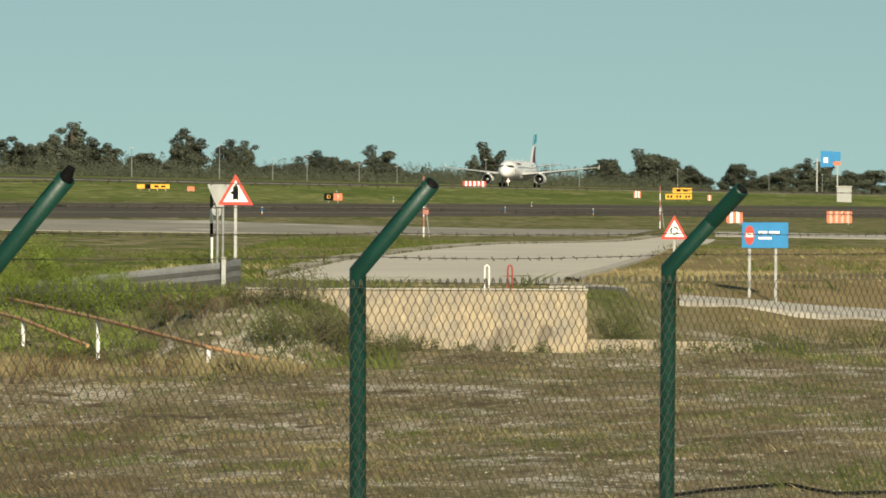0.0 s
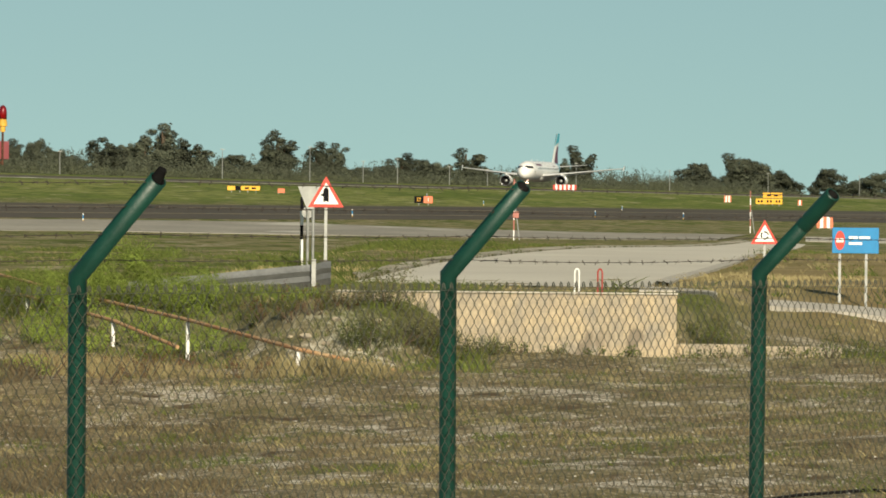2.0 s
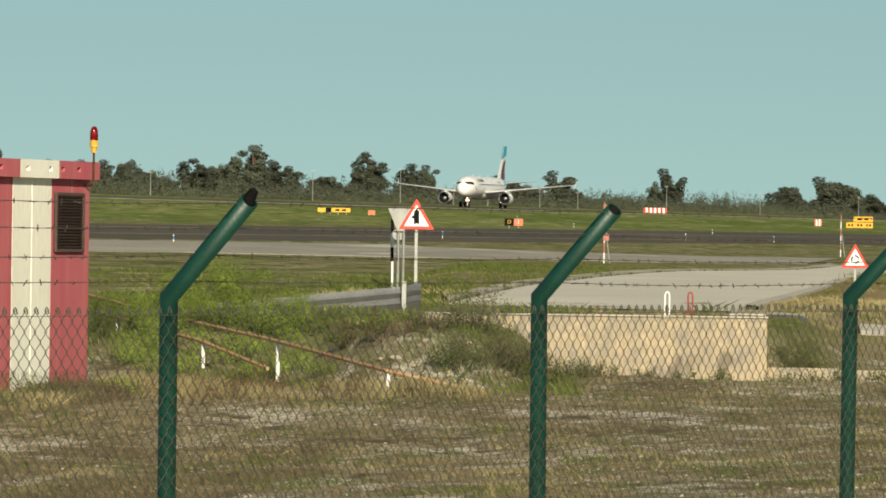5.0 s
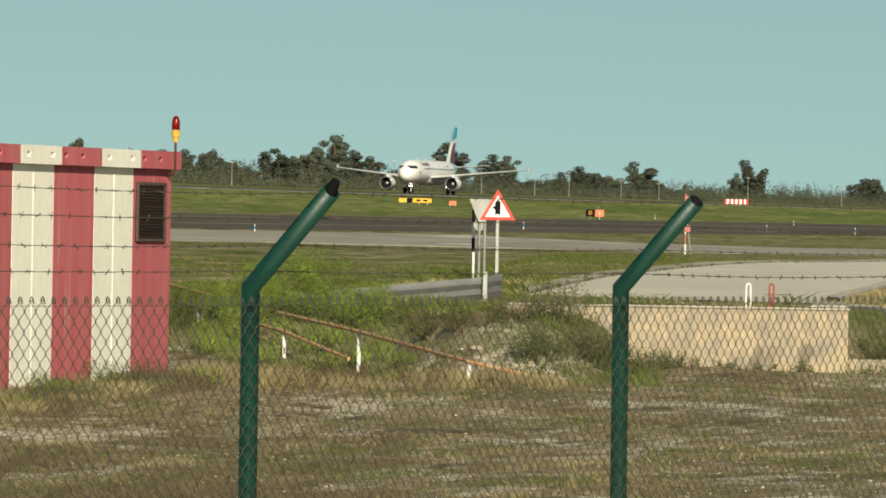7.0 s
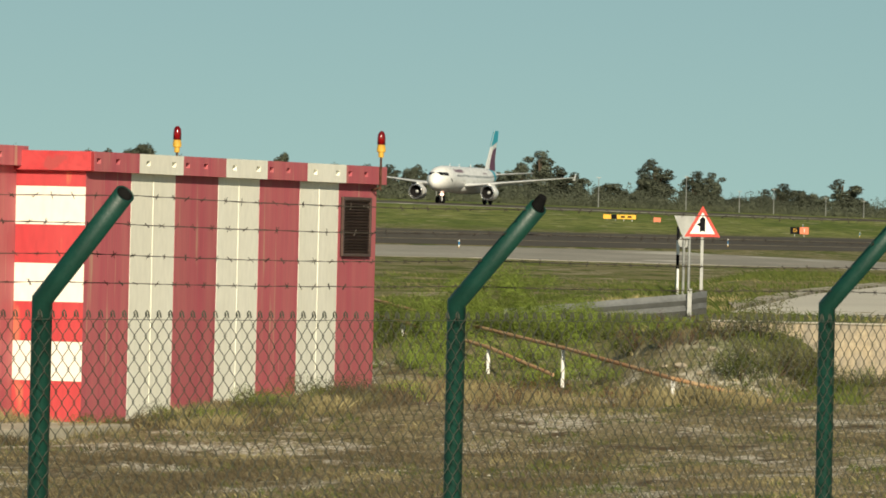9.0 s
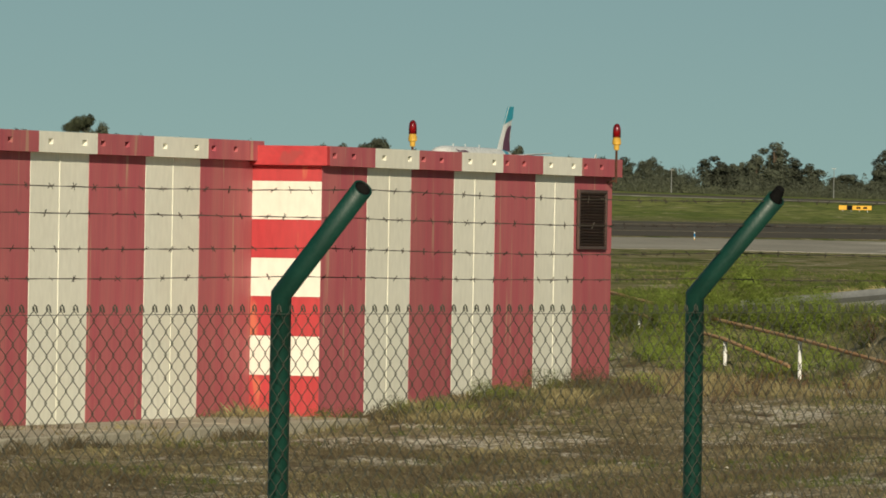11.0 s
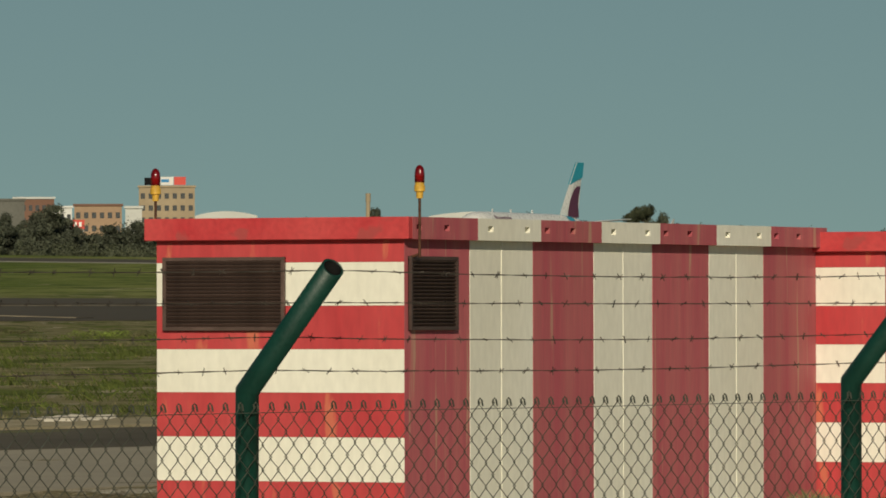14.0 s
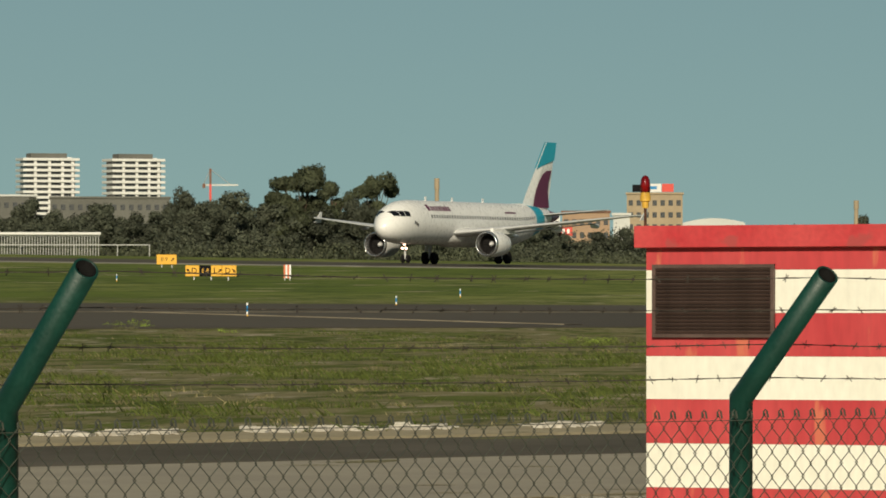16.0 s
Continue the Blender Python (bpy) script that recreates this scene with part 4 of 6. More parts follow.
        box(bl, -0.05, 0.05, -0.03, 0.03, 0.3, 0.87)
        blade = mesh_of(bl, M_TYRE)
        for k in range(16):
            ob = part("fan_blade", blade, None, eng)
            ob.matrix_basis = pose(ex, 11.30, ez) @ pose(0, 0, 0, 0, 22.5 * k, 0) @ pose(0, 0, 0, 0, 0, 35)
        cb = lathe(bmesh.new(), [(12.9, 0.72), (13.9, 0.62), (14.7, 0.38), (14.7, 0.30), (15.2, 0.05)], 20, "y")
        bmesh.ops.translate(cb, verts=cb.verts, vec=(ex, 0, ez))
        part("exhaust_cone", cb, M_GREYMET, eng, smooth=True)
        part("pylon", boxed(ex - 0.16, ex + 0.16, 11.3, 16.0, ez + 0.9, ez + 1.45, bevel=0.05), M_PLANE, eng)
    # belly fairing
    bb = lathe(bmesh.new(), [(10.2, 0.2), (11.5, 1.35), (14, 1.75), (18.5, 1.75), (21, 1.2), (22.6, 0.2)], 24, "y")
    for v in bb.verts:
        v.co.x *= 1.22
        v.co.z = v.co.z * 0.75 + 2.85
    part("belly_fairing", bb, M_PLANE, root, smooth=True)
    # fin: white root, burgundy sweep, turquoise tip, each a slab of its own
    def fin_slab(y_le0, y_te0, z0, y_le1, y_te1, z1, th, m, name):
        b = bmesh.new()
        prev = None
        for le, te, z, k in ((y_le0, y_te0, z0, 1.0), (y_le1, y_te1, z1, 0.85)):
            c = te - le
            ring = [b.verts.new(q) for q in ((0, le, z), (th * k, le + c * 0.3, z), (th * 0.5 * k, le + c * 0.75, z), (0, te, z), (-th * 0.5 * k, le + c * 0.75, z), (-th * k, le + c * 0.3, z))]
            if prev:
                for i in range(6):
                    b.faces.new((prev[i], prev[(i + 1) % 6], ring[(i + 1) % 6], ring[i]))
            else:
                b.faces.new(ring[::-1])
            prev = ring
        b.faces.new(prev)
        bmesh.ops.recalc_face_normals(b, faces=b.faces)
        return part(name, b, m, root)

    def le(z):
        return 29.4 + (z - 5.5) * 0.88

    def te(z):
        return 35.3 + (z - 5.5) * 0.27
    fin_slab(le(5.45), te(5.45), 5.3, le(6.3), te(6.3), 6.3, 0.16, M_PLANE, "fin_root")
    fin = fin_slab(le(6.3), te(6.3), 6.3, le(9.4), te(9.4), 9.4, 0.145, M_PLANE, "fin")
    fin_slab(le(9.4), te(9.4), 9.4, le(11.76), te(11.76), 11.76, 0.11, M_PLANE, "fin_tip")
    for sg in (1, -1):
        curve = [(le(5.6) + 2.3, 5.5), (le(6.3) + 1.9, 6.3), (le(7.2) + 1.55, 7.2), (le(8.0) + 1.5, 8.0), (le(8.7) + 1.7, 8.7), (le(9.1) + 2.2, 9.05), (te(9.1) - 0.45, 9.1),
                 (te(8.0) - 0.75, 8.0), (te(7.0) - 0.7, 7.0), (te(6.2) - 0.3, 6.2), (te(5.5), 5.5)]
        for name, out, m, lab in (("fin_sweep", curve, M_PLUM, "burgundy swoosh panel"),
                                  ("fin_top", [(le(9.2) - 0.02, 9.2), (te(10.1) + 0.02, 10.1), (te(11.78) + 0.02, 11.78), (le(11.78) - 0.02, 11.78)], M_TEAL, "turquoise fin top")):
            b = bmesh.new()
            f = b.faces.new([b.verts.new((sg * (0.15 if m is M_PLUM else 0.11), y, z)) for y, z in out])
            g = bmesh.ops.extrude_face_region(b, geom=[f])
            bmesh.ops.translate(b, verts=[q for q in g["geom"] if isinstance(q, bmesh.types.BMVert)], vec=(sg * 0.015, 0, 0))
            bmesh.ops.recalc_face_normals(b, faces=b.faces)
            part(name, b, m, fin, lab)
    # gear
    def wheel(parent, x, y, r, w):
        wb = lathe(bmesh.new(), [(-w / 2, r * 0.55), (-w / 2, r * 0.9), (-w * 0.3, r), (w * 0.3, r), (w / 2, r * 0.9), (w / 2, r * 0.55)], 22)
        ob = part("wheel", wb, M_TYRE, parent, smooth=True)
        ob.matrix_basis = pose(x, y, r, 0, 90, 0)
        rim = part("rim", lathe(bmesh.new(), [(-w * 0.42, r * 0.53), (w * 0.42, r * 0.53)], 16), M_GREYMET, ob)
        return ob
    ng = part("nose_gear", tube(bmesh.new(), (0, 5.1, 0.35), (0, 4.8, 2.2), 0.09), M_GREYMET, root)
    for sx in (-0.26, 0.26):
        wheel(ng, sx, 5.1, 0.38, 0.2)
    for z, x in ((1.35, -0.2), (1.35, 0.2), (1.72, 0.0)):
        lb = bmesh.new()
        bmesh.ops.create_uvsphere(lb, u_segments=12, v_segments=8, radius=0.11, matrix=Matrix.Translation((x, 4.85, z)))
        part("taxi_light", lb, M_LIGHT, ng, "glowing landing light")
    for sg in (1, -1):
        mg = part("main_gear", tube(bmesh.new(), (sg * 3.8, 17.7, 0.55), (sg * 3.6, 17.5, 2.6), 0.15), M_GREYMET, root)
        part("gear_door", boxed(sg * 3.95 - 0.03, sg * 3.95 + 0.03, 17.0, 18.1, 1.2, 2.6), M_PLANE, mg)
        for sx in (-0.46, 0.46):
            wheel(mg, sg * 3.8 + sx, 17.7, 0.58, 0.42)
    for y in (9.0, 14.5, 21.0):
        part("antenna", boxed(-0.02, 0.02, y, y + 0.35, ZC + 1.95, ZC + 2.4), M_PLANE, root)
    return root


PLANE = airliner()


def roll_out(t):
    """Distance of the nose along the runway during the take-off run."""
    return 1425.16 - 36.427 * t - 2.7529 * t * t / 2 + 0.09136 * t ** 3 / 6


RUN = [(0.0, -2.7), (0.5, -1.2), (1.0, -0.1), (1.5, 1.6), (2.0, 0.2), (2.5, 1.0), (3.0, 0.6), (3.5, 0.9), (4.0, -0.3), (4.5, 0.0), (5.0, 0.0), (5.5, 0.0), (6.0, -0.1), (6.5, -0.3), (7.0, -1.5), (7.5, -0.2), (8.0, -0.7), (8.5, 0.9), (9.0, 0.3), (9.5, -0.5), (10.0, -0.2), (10.5, 0.0), (11.0, 0.2), (11.5, 0.4), (12.0, 0.6), (12.5, 1.5), (13.0, 0.1), (13.5, 1.2), (14.0, -0.6), (14.5, 0.6), (15.0, -1.0), (15.5, 0.1), (16.0, -2.8)]


def plane_pose(t, extra):
    s = roll_out(t) + extra
    x, y = field(279.3, s)
    return pose(x, y, EYE + 4.86 + 0.00146 * s, 0, 0, -math.degrees(RWY))


# ---- signs ----
def sign_post(parent, x, z0, z1, r=0.03, m=None):
    return part("post", boxed(x - r, x + r, 0.03, 0.03 + r, z0, z1, bevel=0.004), m or M_STEEL, parent)


def triangle(size, inset=0.0):
    h = size * 0.866
    k = inset * 2
    return [(-size / 2 + k * 0.87, inset), (size / 2 - k * 0.87, inset), (0, h - k)]


def warning_sign(az, d, size, tip_z, symbol):
    x, y = bearing(az, d)
    g = land(x, y)
    root = empty("road_sign", pose(x, y, g, 0, 0, az), "triangular red-bordered white warning sign on a steel post", "road sign")
    b0 = tip_z - g - size * 0.866
    holder = part("plate", plate([(px, pz + b0) for px, pz in triangle(size)], 0.012), M_SIGNRED, root, "red bordered plate")
    part("field", plate([(px, pz + b0) for px, pz in triangle(size, size * 0.085)], 0.004, -0.004), M_SIGNWHITE, holder)
    if symbol == "turn":
        w = size * 0.075
        part("symbol", plate([(-w, b0 + size * .14), (0, b0 + size * .17), (w, b0 + size * .14), (w, b0 + size * .5), (0, b0 + size * .57), (-w, b0 + size * .5), (-w, b0 + size * .40), (-w * 2.2, b0 + size * .34), (-w, b0 + size * .30)], 0.004, -0.008), M_SIGNBLACK, holder)
    else:
        for k in range(3):
            a0 = radians(120 * k + 10)
            arc = [(0.15 * size * math.cos(a0 + i * 0.26), b0 + size * 0.31 + 0.15 * size * math.sin(a0 + i * 0.26)) for i in range(7)]
            inner = [(0.10 * size * math.cos(a0 + i * 0.26), b0 + size * 0.31 + 0.10 * size * math.sin(a0 + i * 0.26)) for i in range(7)]
            part("arrow", plate(arc + inner[::-1], 0.004, -0.008), M_SIGNBLACK, holder)
    sign_post(root, 0, -0.3, b0 + size * 0.6, size * 0.045)
    return root


def el_z(az, d, el):
    """Height at a bearing and distance seen under an elevation angle from the tripod."""
    return EYE + d * math.tan(radians(el))


warning_sign(1.7525, 133, 0.70, el_z(0, 133, 0.375), "turn")
warning_sign(-1.955, 170, 0.70, el_z(0, 170, 0.045), "circle")


def lettering(text, size, m, parent, x, y, z):
    cu = bpy.data.curves.new("text", "FONT")
    cu.body, cu.size, cu.extrude, cu.align_x, cu.align_y = text, size, 0.004, "CENTER", "CENTER"
    tmp = bpy.data.objects.new("text", cu)
    me = bpy.data.meshes.new_from_object(tmp)
    bpy.data.objects.remove(tmp)
    me.materials.clear()
    me.materials.append(m)
    ob = part("lettering", me, None, parent)
    ob.matrix_basis = pose(x, y, z, 90, 0, 0)
    return ob


def on_land(name, az, d, label, category, group="", turn=None):
    x, y = bearing(az, d)
    return empty(name, pose(x, y, land(x, y), 0, 0, az if turn is None else turn), label, category, group)


# the group of poles and the back of a give-way sign beside the warning sign
r = on_land("sign_pole", 1.955, 139, "black and white banded marker pole", "pole")
for k in range(5):
    part("pole_band", tube(bmesh.new(), (0, 0, k * 0.29 - 0.2 * (k == 0)), (0, 0, (k + 1) * 0.29 - 0.002), 0.033), M_SIGNBLACK if k in (2, 4) else M_SIGNWHITE, r)
r = on_land("road_sign", 1.905, 138, "grey back of a triangular sign on two galvanised posts", "road sign")
for x in (0.0, 0.11):
    part("post", tube(bmesh.new(), (x, 0.02, -0.2), (x, 0.02, 1.55), 0.030), M_STEEL, r)
part("plate", plate([(-0.21, 1.66), (0.26, 1.66), (0.10, 1.20), (-0.02, 1.20)], 0.01, -0.012), M_SIGNBACK, r)
part("disc", lathe(bmesh.new(), [(0.0, 0.12), (0.01, 0.12)], 24, "y"), M_SIGNBACK, r, "back of a small round sign").matrix_basis = pose(0.0, 0.055, 1.13)

# guard rail on the bank
def guard_rail():
    root = on_land("guard_rail", 2.22, 91, "grey galvanised guard rail with a rounded end", "guard rail", turn=1)
    sec = [(-0.03, 0.0), (0.0, 0.05), (0.025, 0.085), (0.0, 0.12), (-0.035, 0.155), (0.0, 0.19), (0.025, 0.225), (0.0, 0.26), (-0.03, 0.31)]
    bm = bmesh.new()
    rows = []
    for x in (-1.9, -1.2, -0.4, 0.4, 0.60, 0.70, 0.82):
        bend = 0.0 if x < 0.6 else 0.5 * (x - 0.6)
        rows.append([bm.verts.new((x, -0.06 - u * 0.9 - bend, z + 0.10 + 0.105 * (x - 0.82) + 0.02 * (x > 0.6))) for u, z in sec])
    for a, b in zip(rows, rows[1:]):
        for i in range(len(sec) - 1):
            bm.faces.new((a[i], b[i], b[i + 1], a[i + 1]))
    g = bmesh.ops.extrude_face_region(bm, geom=list(bm.faces))
    bmesh.ops.translate(bm, verts=[v for v in g["geom"] if isinstance(v, bmesh.types.BMVert)], vec=(0, 0.006, 0))
    bmesh.ops.recalc_face_normals(bm, faces=bm.faces)
    part("beam", bm, M_RAIL, root, "corrugated grey steel beam")
    part("post", boxed(0.555, 0.62, -0.16, -0.10, -0.4, 0.455, bevel=0.005), M_STEEL, root)
    part("post", boxed(-0.9, -0.83, -0.02, 0.04, -0.4, 0.20, bevel=0.005), M_STEEL, root)


guard_rail()

# blue notice board on two posts
r = on_land("notice_board", -2.72, 103, "blue notice board with a no-entry disc on two posts", "sign")
part("panel", boxed(-0.352, 0.352, -0.012, 0.012, 0.78, 1.17, bevel=0.004), M_SIGNBLUE, r)
part("no_entry_disc", plate([(-0.235 + 0.075 * math.cos(a), 0.975 + 0.145 * math.sin(a)) for a in [i * math.pi / 12 for i in range(24)]], 0.004, -0.017), M_SIGNRED, r, "red no-entry disc")
part("disc_bar", boxed(-0.29, -0.18, -0.022, -0.017, 0.945, 1.005), M_SIGNWHITE, r)
for z, x0, lens in ((1.02, -0.10, (0.135, 0.165)), (0.93, -0.10, (0.20,))):
    x = x0
    for ln in lens:
        part("text_bar", boxed(x, x + ln, -0.016, -0.0125, z - 0.018, z + 0.018), M_SIGNWHITE, r)
        x += ln + 0.02
for x in (-0.235, 0.165):
    part("post", boxed(x - 0.02, x + 0.02, 0.013, 0.045, -0.4, 1.12), M_STEEL, r)

# culvert head wall with its ledge
def culvert():
    root = empty("culvert_wall", pose(0, 82.45, 0), "stained pale concrete culvert head wall with a worn top", "wall")
    bm = bmesh.new()
    xs = [-2.45 + 0.145 * i for i in range(30)]
    xs[-1] = 1.755
    rows = []
    for x in xs:
        top = 0.885 + 0.008 * noise.noise((x * 2.1, 0, 0))
        rows.append([bm.verts.new(q) for q in ((x, 0, -0.15), (x, 0.0, top - 0.02), (x, 0.02, top), (x, 0.30, top), (x, 0.30, -0.15))])
    for a, b in zip(rows, rows[1:]):
        for i in range(4):
            bm.faces.new((a[i], b[i], b[i + 1], a[i + 1]))
    bm.faces.new(rows[0])
    bm.faces.new(rows[-1][::-1])
    bmesh.ops.recalc_face_normals(bm, faces=bm.faces)
    part("head_wall", bm, M_CONC, root)
    part("coping", boxed(-2.4, 1.77, -0.012, 0.15, 0.893, 0.912, bevel=0.004), M_KERB, root, "whitened coping edge")
    part("ledge", boxed(1.76, 2.75, 0.25, 0.6, -0.1, 0.29, bevel=0.02), M_CONC, root)
    part("ledge", boxed(2.80, 3.78, 0.35, 0.75, -0.1, 0.27, bevel=0.02), M_CONC, root)
    part("buttress", boxed(0.94, 1.0, -0.02, 0.0, -0.1, 0.86), M_CONC, root)


culvert()


M_DULLRED = mat("dull_red_paint", (0.36, 0.06, 0.05), 0.7, var=0.2, bump=0)


def hoop(az, d, m, label):
    root = on_land("marker_post", az, d, label, "marker post")
    bm = bmesh.new()
    for a, b in (((-0.028, 0, -0.2), (-0.028, 0, 0.36)), ((0.028, 0, -0.2), (0.028, 0, 0.36)), ((-0.028, 0, 0.36), (-0.014, 0, 0.395)), ((0.028, 0, 0.36), (0.014, 0, 0.395)), ((-0.016, 0, 0.395), (0.016, 0, 0.395))):
        tube(bm, a, b, 0.011, n=8)
    part("hoop", bm, m, root)


hoop(-0.373, 85.2, M_SIGNWHITE, "white hoop marker post behind the culvert wall")
hoop(-0.568, 85.2, M_DULLRED, "red hoop marker post behind the culvert wall")

# old rusty railings running down to the ditch
def railing(pts, post_at, label):
    x0, y0, z0 = pts[0]
    root = empty("railing", pose(0, 0, 0), label, "railing", "ditch railings")
    for a, b in zip(pts, pts[1:]):
        part("rail", tube(bmesh.new(), a, b, 0.024, n=10), M_RUSTRAIL, root)
    for i in post_at:
        x, y, z = pts[i]
        part("post", tube(bmesh.new(), (x, y + 0.03, land(x, y) - 0.3), (x, y + 0.03, z + 0.015), 0.024, n=10), M_SIGNWHITE, root, "white painted post")


M_RUSTRAIL = mat("rusty_orange_rail", (0.40, 0.20, 0.085), 0.8, 0.0, var=0.35, scale=4, fine=40, second=(0.46, 0.32, 0.18))
railing([(-1.55, 77.1, 0.05), (-2.69, 77.93, 0.27), (-4.21, 82.83, 0.52), (-5.9, 87.8, 0.76), (-7.7, 95.0, 1.0)], (1, 2, 3), "rusty orange railing on white posts sloping down the bank")
railing([(-4.3, 82.2, 0.20), (-5.22, 84.36, 0.48), (-6.6, 88.5, 0.72), (-7.9, 93.0, 0.90)], (1, 2), "rusty low railing on white posts behind the first")

# airfield signs
def airfield_sign(az, d, cells, h, label, legs=True, lift=0.25):
    """cells: (width, face material, text, text material) side by side."""
    root = on_land("airfield_sign", az, d, label, "airfield sign", "airfield signs")
    w = sum(c[0] for c in cells)
    x = -w / 2
    for cw, m, text, tm in cells:
        cell = part("panel", boxed(x, x + cw - 0.02, -0.12, 0.12, lift, lift + h, bevel=0.02), m, root)
        if text == "bar":
            for k in range(2):
                part("text_bar", boxed(x + cw * (0.2 + 0.35 * k), x + cw * (0.42 + 0.35 * k), -0.13, -0.122, lift + h * 0.3, lift + h * 0.72), tm, cell)
        elif text:
            word, _, turn = text.partition(" ")
            mid = x + cw * (0.5 if not turn else 0.38 if turn > "0" else 0.62)
            lettering(word, h * (0.72 if len(word) < 2 else 0.52), tm, cell, mid, -0.126, lift + h * 0.5)
            if turn:                                   # a small arrow beside the letter, turned by so many degrees
                ob = part("arrow", plate([(-0.03, -0.17), (0.03, -0.17), (0.03, 0.0), (0.11, 0.0), (0.0, 0.17), (-0.11, 0.0), (-0.03, 0.0)], 0.006, -0.003), tm, cell)
                ob.matrix_basis = pose(x + cw * (0.80 if turn > "0" else 0.2), -0.126, lift + h * 0.52, 0, float(turn), 0)
        x += cw
    for k in range(max(2, int(w / 0.9))):
        lx = -w / 2 + w * (k + 0.5) / max(2, int(w / 0.9))
        part("leg", boxed(lx - 0.04, lx + 0.04, -0.04, 0.04, -0.3, lift), M_STEEL, root)


Y, K, O, W = M_SIGNYEL, M_SIGNBLACK, M_ORANGE, M_SIGNWHITE
airfield_sign(17.126, 522, ((1.56, Y, "E-9 45", K),), 0.76, "yellow taxiway sign with black lettering E-9")
airfield_sign(16.753, 443, ((0.92, Y, "D -45", K), (0.75, K, "E-8", Y), (0.72, Y, "L 45", K), (0.96, Y, "D 135", K)), 0.72, "yellow and black taxiway sign with black and yellow lettering")
airfield_sign(2.447, 846, ((1.0, Y, "", K), (0.7, K, "", Y), (2.4, Y, "bar", K)), 0.55, "long low yellow and black taxiway sign in the grass")
airfield_sign(0.928, 745, ((1.05, K, "D", Y), (1.0, O, "I", W)), 0.78, "black and orange taxiway sign with letter D")
airfield_sign(-1.99, 1120, ((1.5, Y, "bar", K), (1.5, Y, "bar", K), (1.4, Y, "bar", K)), 0.9, "yellow taxiway sign with black markings")
airfield_sign(-2.02, 1180, ((3.4, Y, "bar", K),), 0.9, "tall yellow taxiway sign behind another", lift=1.1)


def board(az, d, w, h, stripes, label, lift=0.15, m0=None, m1=None):
    root = on_land("marker_board", az, d, label, "marker board", "marker boards")
    for k in range(stripes):
        x = -w / 2 + w * k / stripes
        part("stripe", boxed(x, x + w / stripes - 0.01, -0.04, 0.04, lift, lift + h), (m0 or O) if k % 2 == 0 else (m1 or W), root)
    for x in (-w * 0.35, w * 0.35):
        part("leg", boxed(x - 0.03, x + 0.03, -0.03, 0.03, -0.3, lift), M_STEEL, root)


board(-2.463, 620, 1.5, 1.05, 5, "orange and white striped marker board")
board(-3.346, 668, 2.5, 1.15, 9, "orange and white striped marker board", m1=mat("pale_orange_paint", (0.75, 0.42, 0.32), 0.6, var=0.1, bump=0))
board(-1.641, 1150, 1.2, 1.1, 5, "orange and white striped marker board")
board(-2.25, 1150, 0.7, 0.9, 3, "small orange marker board")
board(-0.265, 1340, 4.6, 1.15, 11, "large red and white striped runway marker board", m0=M_SIGNRED)
board(16.109, 456, 0.50, 0.90, 4, "orange and white striped marker board")
board(2.13, 846, 0.9, 0.55, 1, "small orange marker board")


def edge_marker(az, d, h, label):
    root = on_land("edge_marker", az, d, label, "marker post", "taxiway edge markers")
    n = 5
    for k in range(n):
        part("band", tube(bmesh.new(), (0, 0, h * k / n - 0.15 * (k == 0)), (0, 0, h * (k + 1) / n - 0.002), 0.040, n=10), M_SIGNBLUE if k in (2, 3) else M_YELLOW if k == 0 else W, root)


for az, d, h in ((1.529, 572, 0.7), (-0.524, 688, 0.75), (-1.269, 716, 0.75), (16.452, 300, 0.66), (15.192, 346, 0.52), (3.80, 455, 0.55), (0.42, 790, 0.6), (0.90, 900, 0.6), (-0.75, 800, 0.6), (14.65, 390, 0.5), (17.55, 420, 0.45)):
    edge_marker(az, d, h, "slim white and blue taxiway edge marker")


M_PALERED = mat("faded_red_pole_paint", (0.42, 0.16, 0.13), 0.6, var=0.2, bump=0)


def banded_pole(az, d, h, panels, label):
    root = on_land("banded_pole", az, d, label, "pole")
    n = 6
    for k in range(n):
        part("band", tube(bmesh.new(), (0, 0, h * k / n - 0.2 * (k == 0)), (0, 0, h * (k + 1) / n - 0.003), 0.042, n=10), M_PALERED if k % 2 else W, root)
    part("brace", tube(bmesh.new(), (0.35, 0.1, -0.2), (0.08, 0, h * 0.55), 0.04, n=8), M_STEEL, root)
    for z in panels:
        part("panel", boxed(-0.05, 0.27, -0.08, -0.065, z, z + 0.36), M_PALERED, root)


banded_pole(0.163, 378, 3.4, (2.9, 1.25), "thin red and white banded pole with red panels")
banded_pole(-1.833, 530, 3.3, (), "red and white banded pole at the road end")
SIGN_D = 2200
r = on_land("direction_sign", -3.27, SIGN_D, "large blue direction sign on grey posts beyond the runway", "sign")
sz = EYE - r.matrix_basis.translation.z
part("panel", boxed(-3.3, 0.75, -0.1, 0.1, sz + 17.5, sz + 22.7), M_SIGNBLUE, r)
part("panel", boxed(0.8, 3.2, -0.1, 0.1, sz + 19.4, sz + 22.5), M_SIGNBLUE, r)
part("panel", boxed(0.8, 3.2, -0.1, 0.1, sz + 18.1, sz + 19.3), O, r)
part("text_bar", boxed(-2.3, -0.9, -0.16, -0.11, sz + 18.9, sz + 20.6), W, r)
for x in (-4.4, 2.2):
    part("post", boxed(x - 0.22, x + 0.22, 0.11, 0.5, -1.0, sz + (20.4 if x < 0 else 18.0)), M_STEEL, r)
r = on_land("equipment_cabinet", -3.385, 1350, "plain pale grey equipment cabin in the far grass", "cabin")
